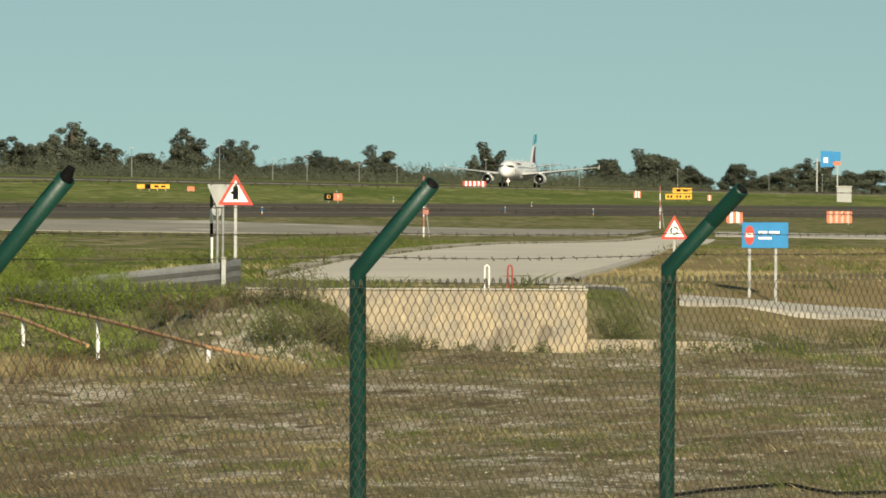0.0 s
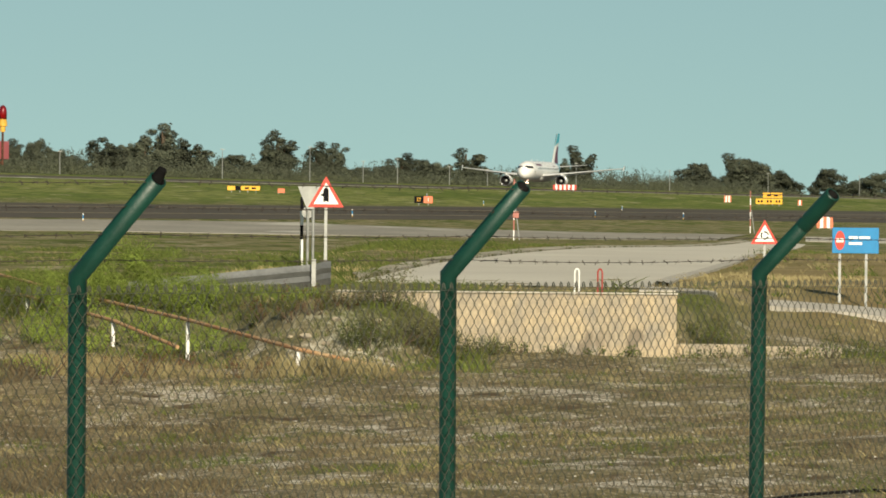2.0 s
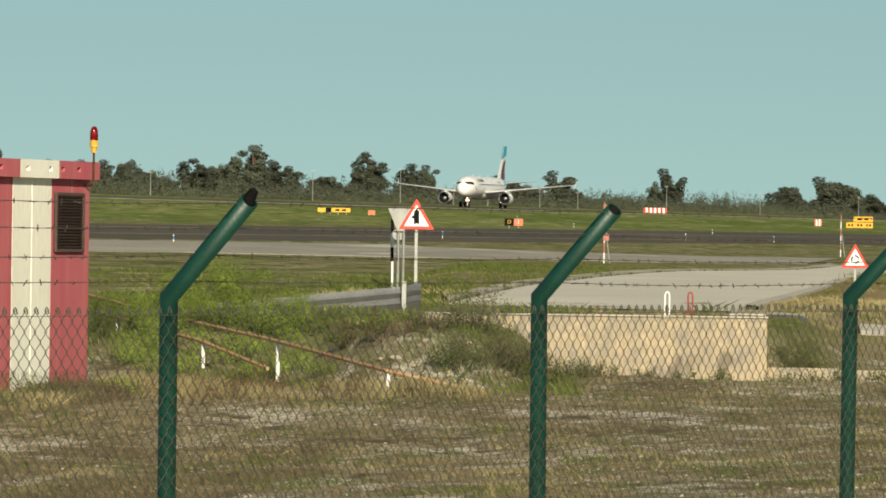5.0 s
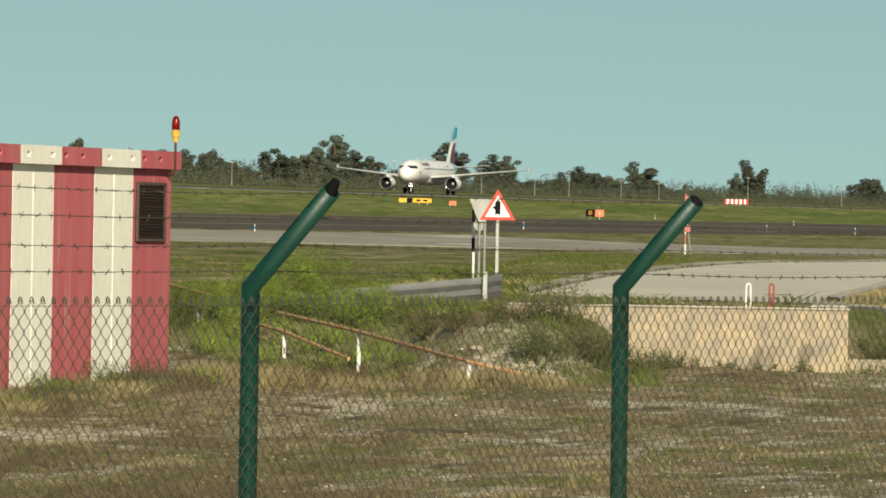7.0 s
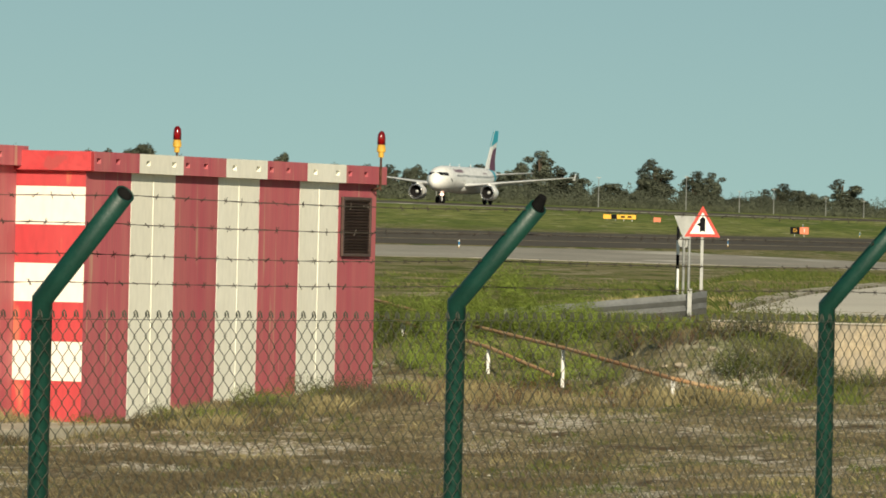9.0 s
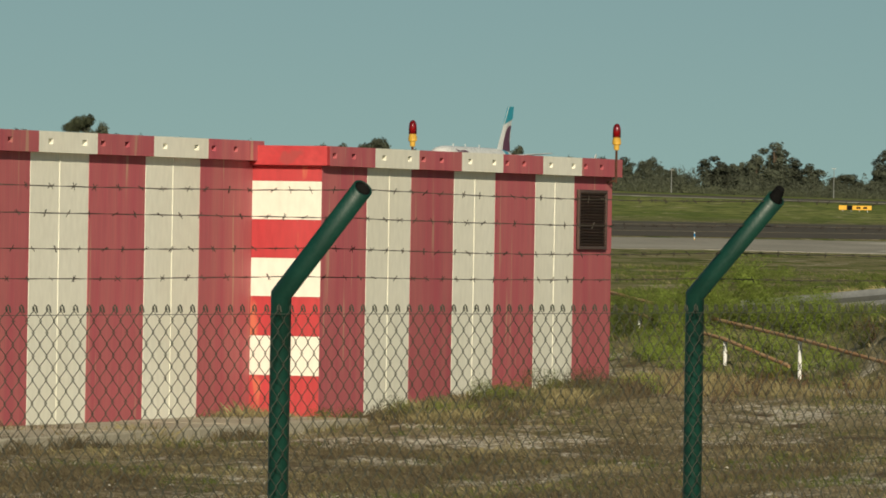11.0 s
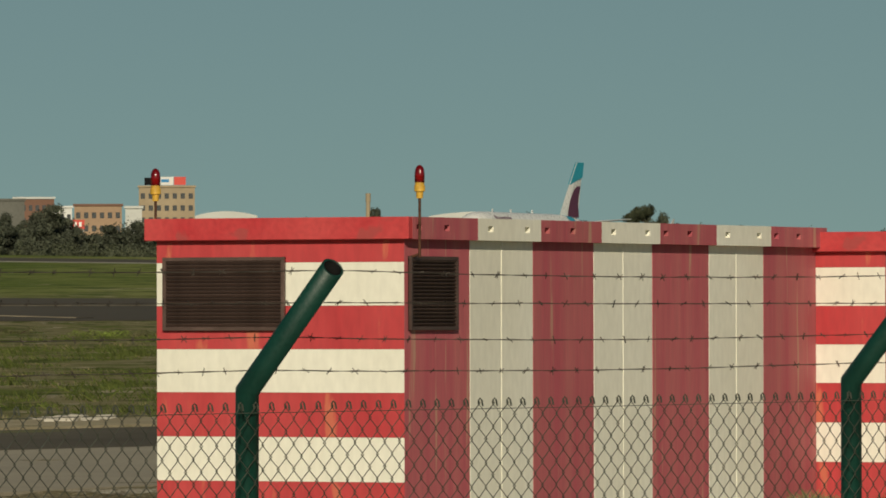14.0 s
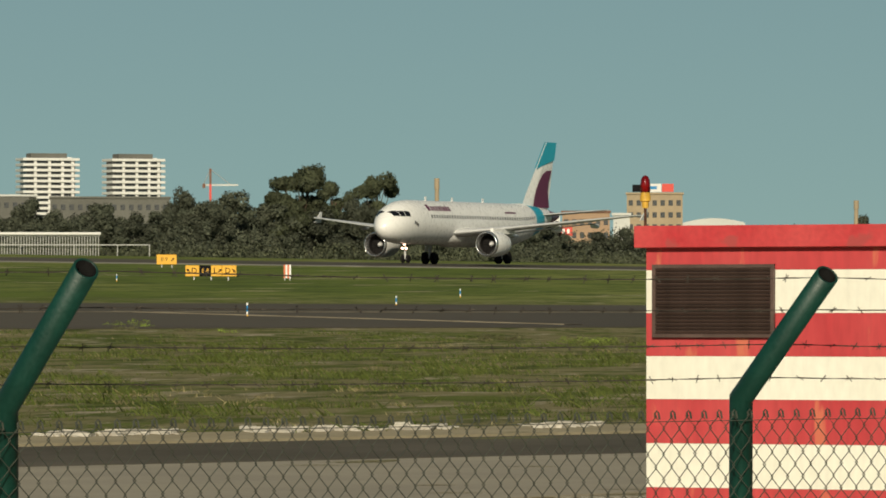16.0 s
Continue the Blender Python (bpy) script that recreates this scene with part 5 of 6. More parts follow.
part("body", boxed(-1.5, 1.5, -1.2, 1.2, -0.3, 3.0, bevel=0.05), M_STEEL, r)
part("roof", boxed(-1.65, 1.65, -1.35, 1.35, 3.01, 3.2, bevel=0.03), M_KERB, r)


# ---- trees ----
def quads(centres, normals, size, rng, corners=4, thin=1.0):
    """A small leaf, three or four cornered, at each centre."""
    n = len(centres)
    nv = normals / (np.linalg.norm(normals, axis=1, keepdims=True) + 1e-9)
    ref = rng.normal(size=(n, 3))
    u = np.cross(nv, ref)
    u /= np.linalg.norm(u, axis=1, keepdims=True) + 1e-9
    v = np.cross(nv, u)
    s = size[:, None] * 0.5
    a = rng.uniform(0.5, 1.0, (n, 1)) * thin
    ring = [centres - u * s - v * s * a, centres + u * s - v * s * a * 0.6, centres + u * s * 0.8 + v * s * a, centres - u * s * 0.7 + v * s * a * 0.8]
    if corners == 3:
        ring = [centres - u * s - v * s * a * 0.8, centres + u * s - v * s * a * 0.6, centres + v * s * a * 1.3]
    return np.stack(ring, 1).reshape(-1, 3), np.arange(n * corners).reshape(-1, corners)


def leaf_mesh(centres, normals, size, material, rng, corners=4, thin=1.0):
    co, faces = quads(centres, normals, size, rng, corners, thin)
    me = bpy.data.meshes.new("leaves")
    me.from_pydata(co.tolist(), [], faces.tolist())
    me.materials.append(material)
    return me


def crown(blobs, per, leaf, material, seed, corners=4, thin=1.0):
    """Leaves in uneven clumps: blobs of (x, y, z, rx, rz)."""
    rng = np.random.default_rng(seed)
    cs, ns, ss = [], [], []
    for x, y, z, rx, rz in blobs:
        n = max(20, int(per * rx * rx))
        d = rng.normal(size=(n, 3))
        d /= np.linalg.norm(d, axis=1, keepdims=True)
        k = rng.uniform(0.35, 1.0, (n, 1)) ** 0.5 * (1 + 0.22 * np.sin(d[:, :1] * 7 + seed) * np.cos(d[:, 2:] * 6))
        cs.append(np.array([x, y, z]) + d * k * np.array([rx, rx, rz]))
        ns.append(d + rng.normal(size=(n, 3)) * 0.42)
        ss.append(rng.uniform(0.6, 1.35, n) * leaf)
    return leaf_mesh(np.concatenate(cs), np.concatenate(ns), np.concatenate(ss), material, rng, corners, thin)


def tree_kind(kind, seed):
    rng = random.Random(seed)
    root = empty("tree", pose(0, 0, -400), "", "tree", "tree line behind the runway")
    blobs = []
    bm = bmesh.new()
    tube(bm, (0, 0, -0.6), (0.2, 0, 3.2), 0.34, 0.22, 10)
    if kind == "pine":
        label = "dark umbrella pine with a broad uneven crown"
        tube(bm, (0.2, 0, 3.2), (0.4, 0, 7.4), 0.22, 0.12, 8)
        for k in range(13):                            # flat pads at the ends of the limbs, each of a few clumps
            a, r = rng.uniform(0, 6.28), rng.uniform(0.3, 3.5)
            z = rng.uniform(3.2, 9.2) - 0.30 * r
            tube(bm, (0.3, 0, rng.uniform(3.0, 6.5)), (r * math.cos(a), r * math.sin(a), z - 0.2), 0.09, 0.04, 6)
            for q in range(3):
                blobs.append((r * math.cos(a) + rng.uniform(-0.9, 0.9), r * math.sin(a) + rng.uniform(-0.9, 0.9), z + rng.uniform(-0.35, 0.35), rng.uniform(0.95, 1.5), rng.uniform(0.65, 1.0)))
        m = M_PINE
    elif kind == "low":
        label = "dense low dark green tree with foliage to the ground"
        for k in range(38):
            a, r = rng.uniform(0, 6.28), 3.0 * math.sqrt(rng.random())
            z = rng.uniform(0.5, 8.0) * (1 - (r / 4.2) ** 2)
            blobs.append((r * math.cos(a), r * math.sin(a), z, rng.uniform(0.8, 1.3), rng.uniform(0.8, 1.35)))
        m = M_LEAF
    else:
        label = "grey-green eucalyptus with an open uneven crown"
        tube(bm, (0.2, 0, 3.2), (0.0, 0, 8.2), 0.22, 0.08, 8)
        for k in range(rng.choice((4, 5, 6))):         # leaders of uneven height, leafy from low down to the tip
            a, r, top = 1.26 * k + rng.uniform(-0.5, 0.5), rng.uniform(0.9, 2.0), rng.uniform(5.6, 8.3)
            if k == 0:
                r, top = 0.4, 8.9
            tube(bm, (0.1, 0, 2.0), (r * math.cos(a), r * math.sin(a), top - 0.3), 0.10, 0.03, 6)
            n = 8
            for q in range(n):
                f = q / (n - 1)
                w = rng.uniform(0.95, 1.5) * (1.0 - 0.38 * f)
                blobs.append((r * (0.5 + 0.5 * f) * math.cos(a) + rng.uniform(-0.9, 0.9) * (1 - 0.3 * f), r * (0.5 + 0.5 * f) * math.sin(a) + rng.uniform(-0.9, 0.9) * (1 - 0.3 * f), 0.7 + (top - 0.7) * f, w, w * rng.uniform(0.8, 1.2)))
        m = M_LEAF
    part("trunk", bm, M_BARK, root)
    part("crown", crown(blobs, 330, 0.30, m, seed, 3), None, root)
    root["label"] = label
    return root


KINDS = {"e": [tree_kind("euc", s) for s in (1, 2, 3, 4)], "l": [tree_kind("low", s) for s in (11, 12, 13)], "p": [tree_kind("pine", s) for s in (21, 22, 23)]}
TREE_N = 0


def plant(az, height, width, kind, p):
    """A tree at a bearing in the row p metres off, scaled to its height and width."""
    global TREE_N
    TREE_N += 1
    rng = random.Random(TREE_N * 7)
    if kind == "e" and width < 0.75 * height:
        kind = "l"
    d = p / math.sin(RWY + radians(az))
    x, y = bearing(az, d)
    src = KINDS[kind][TREE_N % len(KINDS[kind])]
    full, wide = {"e": (9.5, 5.0), "l": (8.7, 6.4), "p": (9.6, 8.6)}[kind]
    m = pose(x, y, land(x, y), 0, 0, rng.uniform(0, 360)) @ Matrix.Diagonal((width / wide, width / wide, height / full, 1))
    copy_thing(src, m)

for az, h, w, k in ((3.60, 9.8, 10.4, "e"), (3.45, 11.0, 7.1, "e"), (3.29, 10.6, 8.9, "e"), (3.14, 14.2, 12.7, "e"), (2.96, 10.8, 11.1, "e"), (2.82, 9.1, 9.0, "e"), (2.55, 7.9, 10.1, "l"), (2.41, 6.2, 7.7, "l"), (2.15, 14.2, 11.5, "e"), (2.22, 10.1, 11.4, "l"), (1.84, 11.3, 10.1, "e"), (1.70, 11.2, 9.0, "e"), (1.48, 5.6, 9.3, "l"), (1.27, 7.0, 8.2, "l"), (1.12, 9.5, 10.5, "e"), (0.95, 9.3, 11.4, "l"), (0.81, 9.0, 9.7, "l"), (0.57, 12.0, 13.3, "e"), (0.45, 7.6, 11.0, "l"), (0.35, 4.5, 9.0, "l"), (0.19, 4.3, 9.1, "l")):
    plant(az, h, w, k, 450 + 9 * noise.noise((az * 31.7, h, 0.5)))
for az, h, w, k in ((-0.26, 10.3, 8.0, "e"), (-0.37, 14.5, 12.0, "e"), (0.07, 5.3, 6.8, "l"), (-1.39, 12.7, 15.4, "l"), (-1.31, 8.2, 10.1, "l"), (-1.70, 15.6, 16.3, "e"), (-1.84, 16.6, 17.6, "l"), (-2.01, 12.8, 16.7, "l"), (-2.15, 8.6, 11.4, "l"), (-2.48, 14.0, 14.1, "l"), (-2.65, 9.1, 12.1, "l"), (-2.84, 13.2, 16.5, "l"), (-3.06, 15.9, 14.1, "e"), (-3.25, 18.0, 17.4, "e"), (-3.39, 13.5, 14.8, "l"), (-3.61, 14.9, 20.2, "l"), (-1.08, 3.5, 12.3, "l"), (-0.74, 3.7, 9.6, "l"), (-1.51, 6.6, 10.4, "l"), (-0.84, 3.2, 15.1, "l")):
    plant(az, h, w, k, 450 + 9 * noise.noise((az * 31.7, h, 0.5)))
for az, h, w, k in ((4.18, 10.1, 6.7, "e"), (4.35, 8.5, 7.6, "e"), (4.04, 8.2, 6.8, "l"), (4.54, 9.6, 8.3, "l"), (4.76, 8.2, 6.5, "l"), (5.31, 9.3, 4.7, "e"), (6.50, 10.5, 7.4, "e"), (6.98, 8.7, 8.7, "l"), (7.65, 9.0, 5.7, "e"), (3.92, 5.8, 10.4, "l"), (4.88, 8.0, 9.9, "l")):
    plant(az, h, w, k, 450 + 9 * noise.noise((az * 31.7, h, 0.5)))
for az, h, w, k in ((9.01, 11.2, 7.8, "p"), (8.87, 11.0, 5.9, "l"), (11.23, 10.4, 4.0, "e"), (11.78, 8.6, 4.5, "l"), (9.99, 10.1, 4.2, "e"), (9.52, 9.0, 6.4, "l"), (8.44, 9.6, 5.4, "l"), (8.18, 8.7, 4.0, "l"), (6.53, 11.2, 8.0, "l"), (6.99, 9.6, 7.0, "l"), (6.80, 9.3, 5.8, "l"), (5.32, 10.9, 5.6, "e"), (4.84, 9.5, 7.9, "l"), (6.13, 8.8, 5.8, "l"), (8.75, 8.7, 7.9, "l")):
    plant(az, h, w, k, 440 + 9 * noise.noise((az * 31.7, h, 0.5)))
for az, h, w, k in ((15.95, 13.6, 11.0, "p"), (16.14, 10.8, 7.6, "p"), (15.71, 10.8, 7.0, "p"), (15.35, 12.9, 7.9, "p"), (15.47, 10.4, 5.8, "l"), (16.60, 10.7, 7.5, "e"), (16.43, 9.5, 6.8, "l"), (17.03, 11.0, 5.7, "e"), (16.88, 8.8, 6.5, "l"), (17.19, 8.2, 5.6, "l"), (17.46, 6.9, 5.4, "l"), (17.69, 8.2, 7.4, "l"), (17.91, 6.3, 6.3, "l"), (18.12, 6.9, 5.5, "l"), (18.31, 8.5, 5.5, "e"), (18.48, 6.5, 5.4, "l"), (16.76, 8.7, 5.8, "l"), (16.24, 8.8, 8.6, "l"), (15.86, 8.9, 8.6, "l"), (15.19, 8.4, 6.0, "l"), (15.62, 8.2, 7.7, "l")):
    plant(az, h, w, k, 440 + 9 * noise.noise((az * 31.7, h, 0.5)))
for az, h, w, k in ((15.33, 8.8, 8.8, "l"), (15.04, 7.5, 6.0, "l"), (14.85, 7.4, 6.1, "l"), (14.61, 7.8, 7.0, "l"), (14.42, 7.4, 5.0, "l"), (14.01, 9.0, 6.4, "e"), (13.87, 7.5, 6.2, "l"), (14.13, 6.9, 5.3, "l"), (13.47, 5.7, 4.3, "l"), (13.24, 7.3, 5.9, "l"), (13.56, 4.2, 4.2, "l"), (13.08, 6.3, 4.3, "l"), (14.52, 6.1, 9.3, "l"), (14.25, 4.9, 6.2, "l"), (13.70, 3.9, 4.2, "l")):
    plant(az, h, w, k, 440 + 9 * noise.noise((az * 31.7, h, 0.5)))
for src in [k for v in KINDS.values() for k in v]:
    for o in (*src.children_recursive, src):
        bpy.data.objects.remove(o)


# ---- low growth behind the runway ----
def scrub_band(p0, p1, s0, s1, n, h, leaf, material, name, label, seed):
    """A ragged hedge of clumps along the runway."""
    rng = np.random.default_rng(seed)
    cs, ns, ss = [], [], []
    for i in range(n):
        s = s0 + (s1 - s0) * rng.random()
        p = p0 + (p1 - p0) * rng.random()
        x, y = field(p, s)
        r = rng.uniform(0.6, 1.6)
        hh = h * rng.uniform(0.4, 1.25) * (0.7 + 0.6 * noise.noise((s * 0.03, 3.3, 0)))
        k = 90
        d = rng.normal(size=(k, 3))
        d /= np.linalg.norm(d, axis=1, keepdims=True)
        c = np.array([x, y, land(x, y) + hh * 0.45]) + d * np.array([r, r, hh * 0.55])
        cs.append(c)
        ns.append(d + rng.normal(size=(k, 3)) * 0.6)
        ss.append(rng.uniform(0.5, 1.3, k) * leaf)
    me = leaf_mesh(np.concatenate(cs), np.concatenate(ns), np.concatenate(ss), material, rng, 3)
    tagged(new(name, me), label, "bushes", kind="stuff")


scrub_band(425, 440, 560, 2600, 2200, 2.6, 0.34, M_FARBUSH, "bushes", "grey-green bushes along the foot of the tree line", 1)
scrub_band(430, 458, 560, 2600, 4000, 6.4, 0.38, M_LEAF, "thicket", "dark thicket between the trees", 2)


# slim lamp poles in front of the trees
def lamp_pole(az, h, p=395):
    d = p / math.sin(RWY + radians(az))
    root = on_land("lamp_pole", az, d, "thin grey lamp pole by the tree line", "lamp pole", "lamp poles")
    part("mast", tube(bmesh.new(), (0, 0, -0.5), (0, 0, h), 0.13, 0.08, 8), M_STEEL, root)
    part("lamp_head", boxed(-0.5, 0.5, -0.1, 0.1, h, h + 0.14), M_STEEL, root)


for az, h in ((2.63, 7.0), (1.89, 8.5), (1.15, 6.5), (1.44, 5.5), (0.71, 5.0), (0.39, 4.6), (-0.36, 7.5), (-1.98, 7.0), (-3.2, 7.5), (-2.75, 8.0), (4.0, 5.0), (-1.15, 6.5)):
    lamp_pole(az, h)


# ---- town beyond the trees ----
M_HOTEL = mat("white_rendered_facade", (0.72, 0.72, 0.70), 0.7, var=0.08, scale=0.2, fine=2, bump=0)
M_WINBAND = mat("shaded_balcony_glass", (0.05, 0.055, 0.06), 0.3, var=0.3, scale=0.4, fine=2, bump=0)
M_OCHRE = mat("ochre_facade", (0.40, 0.32, 0.22), 0.85, var=0.15, scale=0.15, fine=2, bump=0)
M_PINKISH = mat("salmon_facade", (0.40, 0.28, 0.19), 0.85, var=0.15, scale=0.15, fine=2, bump=0)
M_GREYWALL = mat("grey_olive_facade", (0.155, 0.155, 0.140), 0.85, var=0.2, scale=0.1, fine=2, bump=0)
M_HALL = mat("pale_hall_roof", (0.55, 0.56, 0.54), 0.6, var=0.1, scale=0.1, fine=1, bump=0)
M_BRICKRED = mat("brick_red_facade", (0.21, 0.12, 0.088), 0.85, var=0.15, scale=0.1, fine=2, bump=0)


def placed(az, d, el0, el1, w_deg):
    """Ground place, lower and upper height and width of a building seen at a bearing."""
    x, y = bearing(az, d)
    g = land(x, y)
    return x, y, g, EYE + d * math.tan(radians(el1)) - g, 2 * d * math.tan(radians(w_deg / 2))


def hotel(az, d, el_top, w_deg, turn, label):
    x, y, g, h, w = placed(az, d, 0, el_top, w_deg)
    root = empty("apartment_tower", pose(x, y, g, 0, 0, az + turn), label, "building", "white towers")
    dp = w * 0.55
    part("core", boxed(-w * 0.43, w * 0.43, -dp * 0.42, dp * 0.42, -1, h - 1.5), M_WINBAND, root)
    for k in range(20):
        z = h - 2.2 - k * 3.0
        if z < 0:
            break
        part("balcony_band", boxed(-w / 2, w / 2, -dp / 2, dp / 2, z, z + 1.45, bevel=0.1), M_HOTEL, root)
        for q in (-0.30, -0.05, 0.18, 0.36):
            part("wall_pier", boxed(w * q, w * (q + 0.05), -dp * 0.44, -dp * 0.41, z - 1.5, z), M_HOTEL, root)
    part("roof_house", boxed(-w * 0.34, w * 0.30, -dp * 0.3, dp * 0.3, h - 1.5, h + 1.9), M_GREYWALL, root)
    part("roof_unit", boxed(w * 0.1, w * 0.40, -dp * 0.2, dp * 0.2, h - 1.5, h - 0.2), M_HOTEL, root)


hotel(18.125, 3750, 1.415, 0.49, 14, "white apartment tower with long balcony bands")
hotel(17.40, 3700, 1.41, 0.475, 20, "white apartment tower with wide balcony bands and dark gaps")


def house(az, d, el_top, w_deg, m, storeys, cols, label, roof=None, turn=0, bottom=0.0):
    x, y, g, h, w = placed(az, d, 0, el_top, w_deg)
    root = empty("town_building", pose(x, y, g, 0, 0, az + turn), label, "building", "town buildings")
    dp = w * 0.6
    part("wall", boxed(-w / 2, w / 2, -dp / 2, dp / 2, -1, h), m, root)
    part("roof", boxed(-w / 2 - 0.3, w / 2 + 0.3, -dp / 2 - 0.3, dp / 2 + 0.3, h, h + 0.5), roof or m, root)
    if storeys:
        pane = mesh_of(boxed(-0.5, 0.5, -0.06, 0.04, -0.5, 0.5), M_WINBAND)
        for k in range(storeys):
            for c in range(cols):
                ob = part("window", pane, None, root)
                ob.matrix_basis = pose(-w / 2 + w * (c + 0.5) / cols, -dp / 2, h - 2.2 - 3.1 * k) @ Matrix.Diagonal((w / cols * 0.55, 1, 1.4, 1))
    return root, w, h, dp


AP, w, h, dp = house(13.00, 1750, 1.10, 0.47, M_OCHRE, 6, 7, "ochre apartment block with rows of dark windows and a roof billboard")
part("billboard", boxed(-w * 0.40, -w * 0.18, -0.3, 0.0, h + 0.7, h + 2.6), M_SIGNBLACK, AP)
part("billboard", boxed(-w * 0.17, w * 0.12, -0.3, 0.0, h + 0.7, h + 2.8), M_HOTEL, AP)
part("billboard", boxed(w * 0.13, w * 0.34, -0.3, 0.0, h + 0.7, h + 2.8), M_SIGNRED, AP)
part("billboard_mark", boxed(-w * 0.10, w * 0.04, -0.36, -0.31, h + 1.4, h + 2.2), M_SIGNBLUE, AP)
house(13.58, 1600, 0.945, 0.40, M_PINKISH, 3, 6, "salmon apartment block with a flat roof", M_BRICKRED)
house(13.88, 1620, 0.93, 0.16, M_HOTEL, 3, 3, "white rendered house with dark windows")
house(14.12, 1650, 1.005, 0.34, M_BRICKRED, 3, 6, "red-brown apartment block with a pale top", M_HALL)
house(14.40, 1560, 0.99, 0.40, M_GREYWALL, 0, 0, "grey-olive warehouse without any windows")
house(14.80, 1560, 0.985, 0.55, M_GREYWALL, 0, 0, "wide grey-olive hall without windows")
house(15.25, 1580, 0.965, 0.24, M_HOTEL, 2, 4, "white house behind the pines")
house(17.60, 1700, 1.06, 1.0, M_GREYWALL, 1, 14, "grey hall with a pale strip of windows", M_GREYWALL)
house(18.40, 1720, 1.08, 0.36, M_GREYWALL, 1, 5, "low grey hall with dark windows", M_HALL)
house(13.28, 1400, 0.925, 0.14, M_HALL, 0, 0, "small white warehouse behind the trees")
r = on_land("shop_sign", 13.75, 1500, "red sign panel with pale bars", "sign")
x, y, g, h, w = placed(13.75, 1500, 0, 0.83, 0.11)
part("panel", boxed(-w / 2, w / 2, -0.1, 0.1, h - 2.0, h), M_SIGNRED, r)
for q in (-0.28, 0.08):
    part("text_bar", boxed(w * q, w * (q + 0.2), -0.16, -0.11, h - 1.5, h - 0.5), W, r)
for q in (-0.4, 0.4):
    part("post", boxed(w * q - 0.1, w * q + 0.1, 0.11, 0.3, -0.5, h - 0.2), M_STEEL, r)


def chimney(az, d, el_top, m, label):
    x, y, g, h, w = placed(az, d, 0, el_top, 0.036)
    root = empty("chimney", pose(x, y, g), label, "chimney")
    part("shaft", lathe(bmesh.new(), [(-1, w * 0.75), (h * 0.9, w * 0.5), (h * 0.9, w * 0.62), (h, w * 0.60)], 16), m, root)


chimney(14.84, 1900, 1.238, M_OCHRE, "tall tan brick chimney above the town")
chimney(11.30, 1900, 1.05, M_OCHRE, "tan chimney behind the roofs")


def hall(az, d, el_top, w_deg, label):
    """A long low hall with an arched pale roof."""
    x, y, g, h, w = placed(az, d, 0, el_top, w_deg)
    root = empty("sports_hall", pose(x, y, g, 0, 0, az), label, "building")
    bm = bmesh.new()
    n = 20
    up = [bm.verts.new((-w / 2 + w * i / n, -15, h - 1.0 * (2 * i / n - 1) ** 2)) for i in range(n + 1)]
    dn = [bm.verts.new((-w / 2 + w * i / n, 15, h - 1.0 * (2 * i / n - 1) ** 2)) for i in range(n + 1)]
    lo = [bm.verts.new((-w / 2 + w * i / n, -15, -1)) for i in range(n + 1)]
    for i in range(n):
        bm.faces.new((up[i], up[i + 1], dn[i + 1], dn[i]))
        bm.faces.new((lo[i], lo[i + 1], up[i + 1], up[i]))
    bmesh.ops.recalc_face_normals(bm, faces=bm.faces)
    part("shell", bm, M_HALL, root)


hall(12.50, 1500, 0.892, 0.52, "long low hall with a pale arched roof")
hall(10.36, 1500, 0.885, 0.85, "long low hall with a pale arched roof")

# tower crane
x, y, g, h, w = placed(16.753, 2500, 0, 1.32, 0.42)
r = empty("tower_crane", pose(x, y, g, 0, 0, 16.7), "red and white tower crane over the trees", "crane")
for k in range(8):
    part("mast_section", boxed(-0.42, 0.42, -0.42, 0.42, h * k / 8, h * (k + 1) / 8 - 0.05), M_BRICKRED if k % 2 else M_SIGNRED, r)
part("jib", boxed(-w * 0.16, w * 0.56, -0.3, 0.3, h - 6.4, h - 5.8), M_HALL, r)
part("counterweight", boxed(-w * 0.16, -w * 0.10, -0.6, 0.6, h - 7.2, h - 5.6), M_BRICKRED, r)
part("stay", tube(bmesh.new(), (0, 0, h - 0.3), (w * 0.4, 0, h - 5.9), 0.12, n=6), M_STEEL, r)
part("stay", tube(bmesh.new(), (0, 0, h - 0.3), (-w * 0.14, 0, h - 5.9), 0.12, n=6), M_STEEL, r)

# open shelter with a white roof beside the runway
def shelter():
    az, d = 18.13, 830
    root = on_land("shelter", az, d, "long open shelter with a white roof on thin columns", "shelter")
    w = 2 * d * math.tan(radians(0.45))
    g = root.matrix_basis.translation.z
    top = EYE + d * math.tan(radians(0.778)) - g
    part("roof", boxed(-w / 2, w / 2, -3, 3, top - 0.35, top, bevel=0.08), M_HOTEL, root)
    low = EYE + d * math.tan(radians(0.66)) - g
    for k in range(38):
        cx = -w / 2 + 0.3 + (w - 0.6) * k / 37
        part("column", boxed(cx - 0.045, cx + 0.045, -2.8, -2.72, -0.3, top - 0.35), M_STEEL, root)
    part("railing", boxed(-w / 2 - 1, w / 2 + 6, -3.4, -3.3, low + 0.1, low + 0.22), M_STEEL, root)
    for cx in (-w / 4, w / 4, w / 2 + 2.0, w / 2 + 5.9):
        part("railing_post", boxed(cx - 0.05, cx + 0.05, -3.38, -3.30, -0.3, low + 0.1), M_STEEL, root)


shelter()


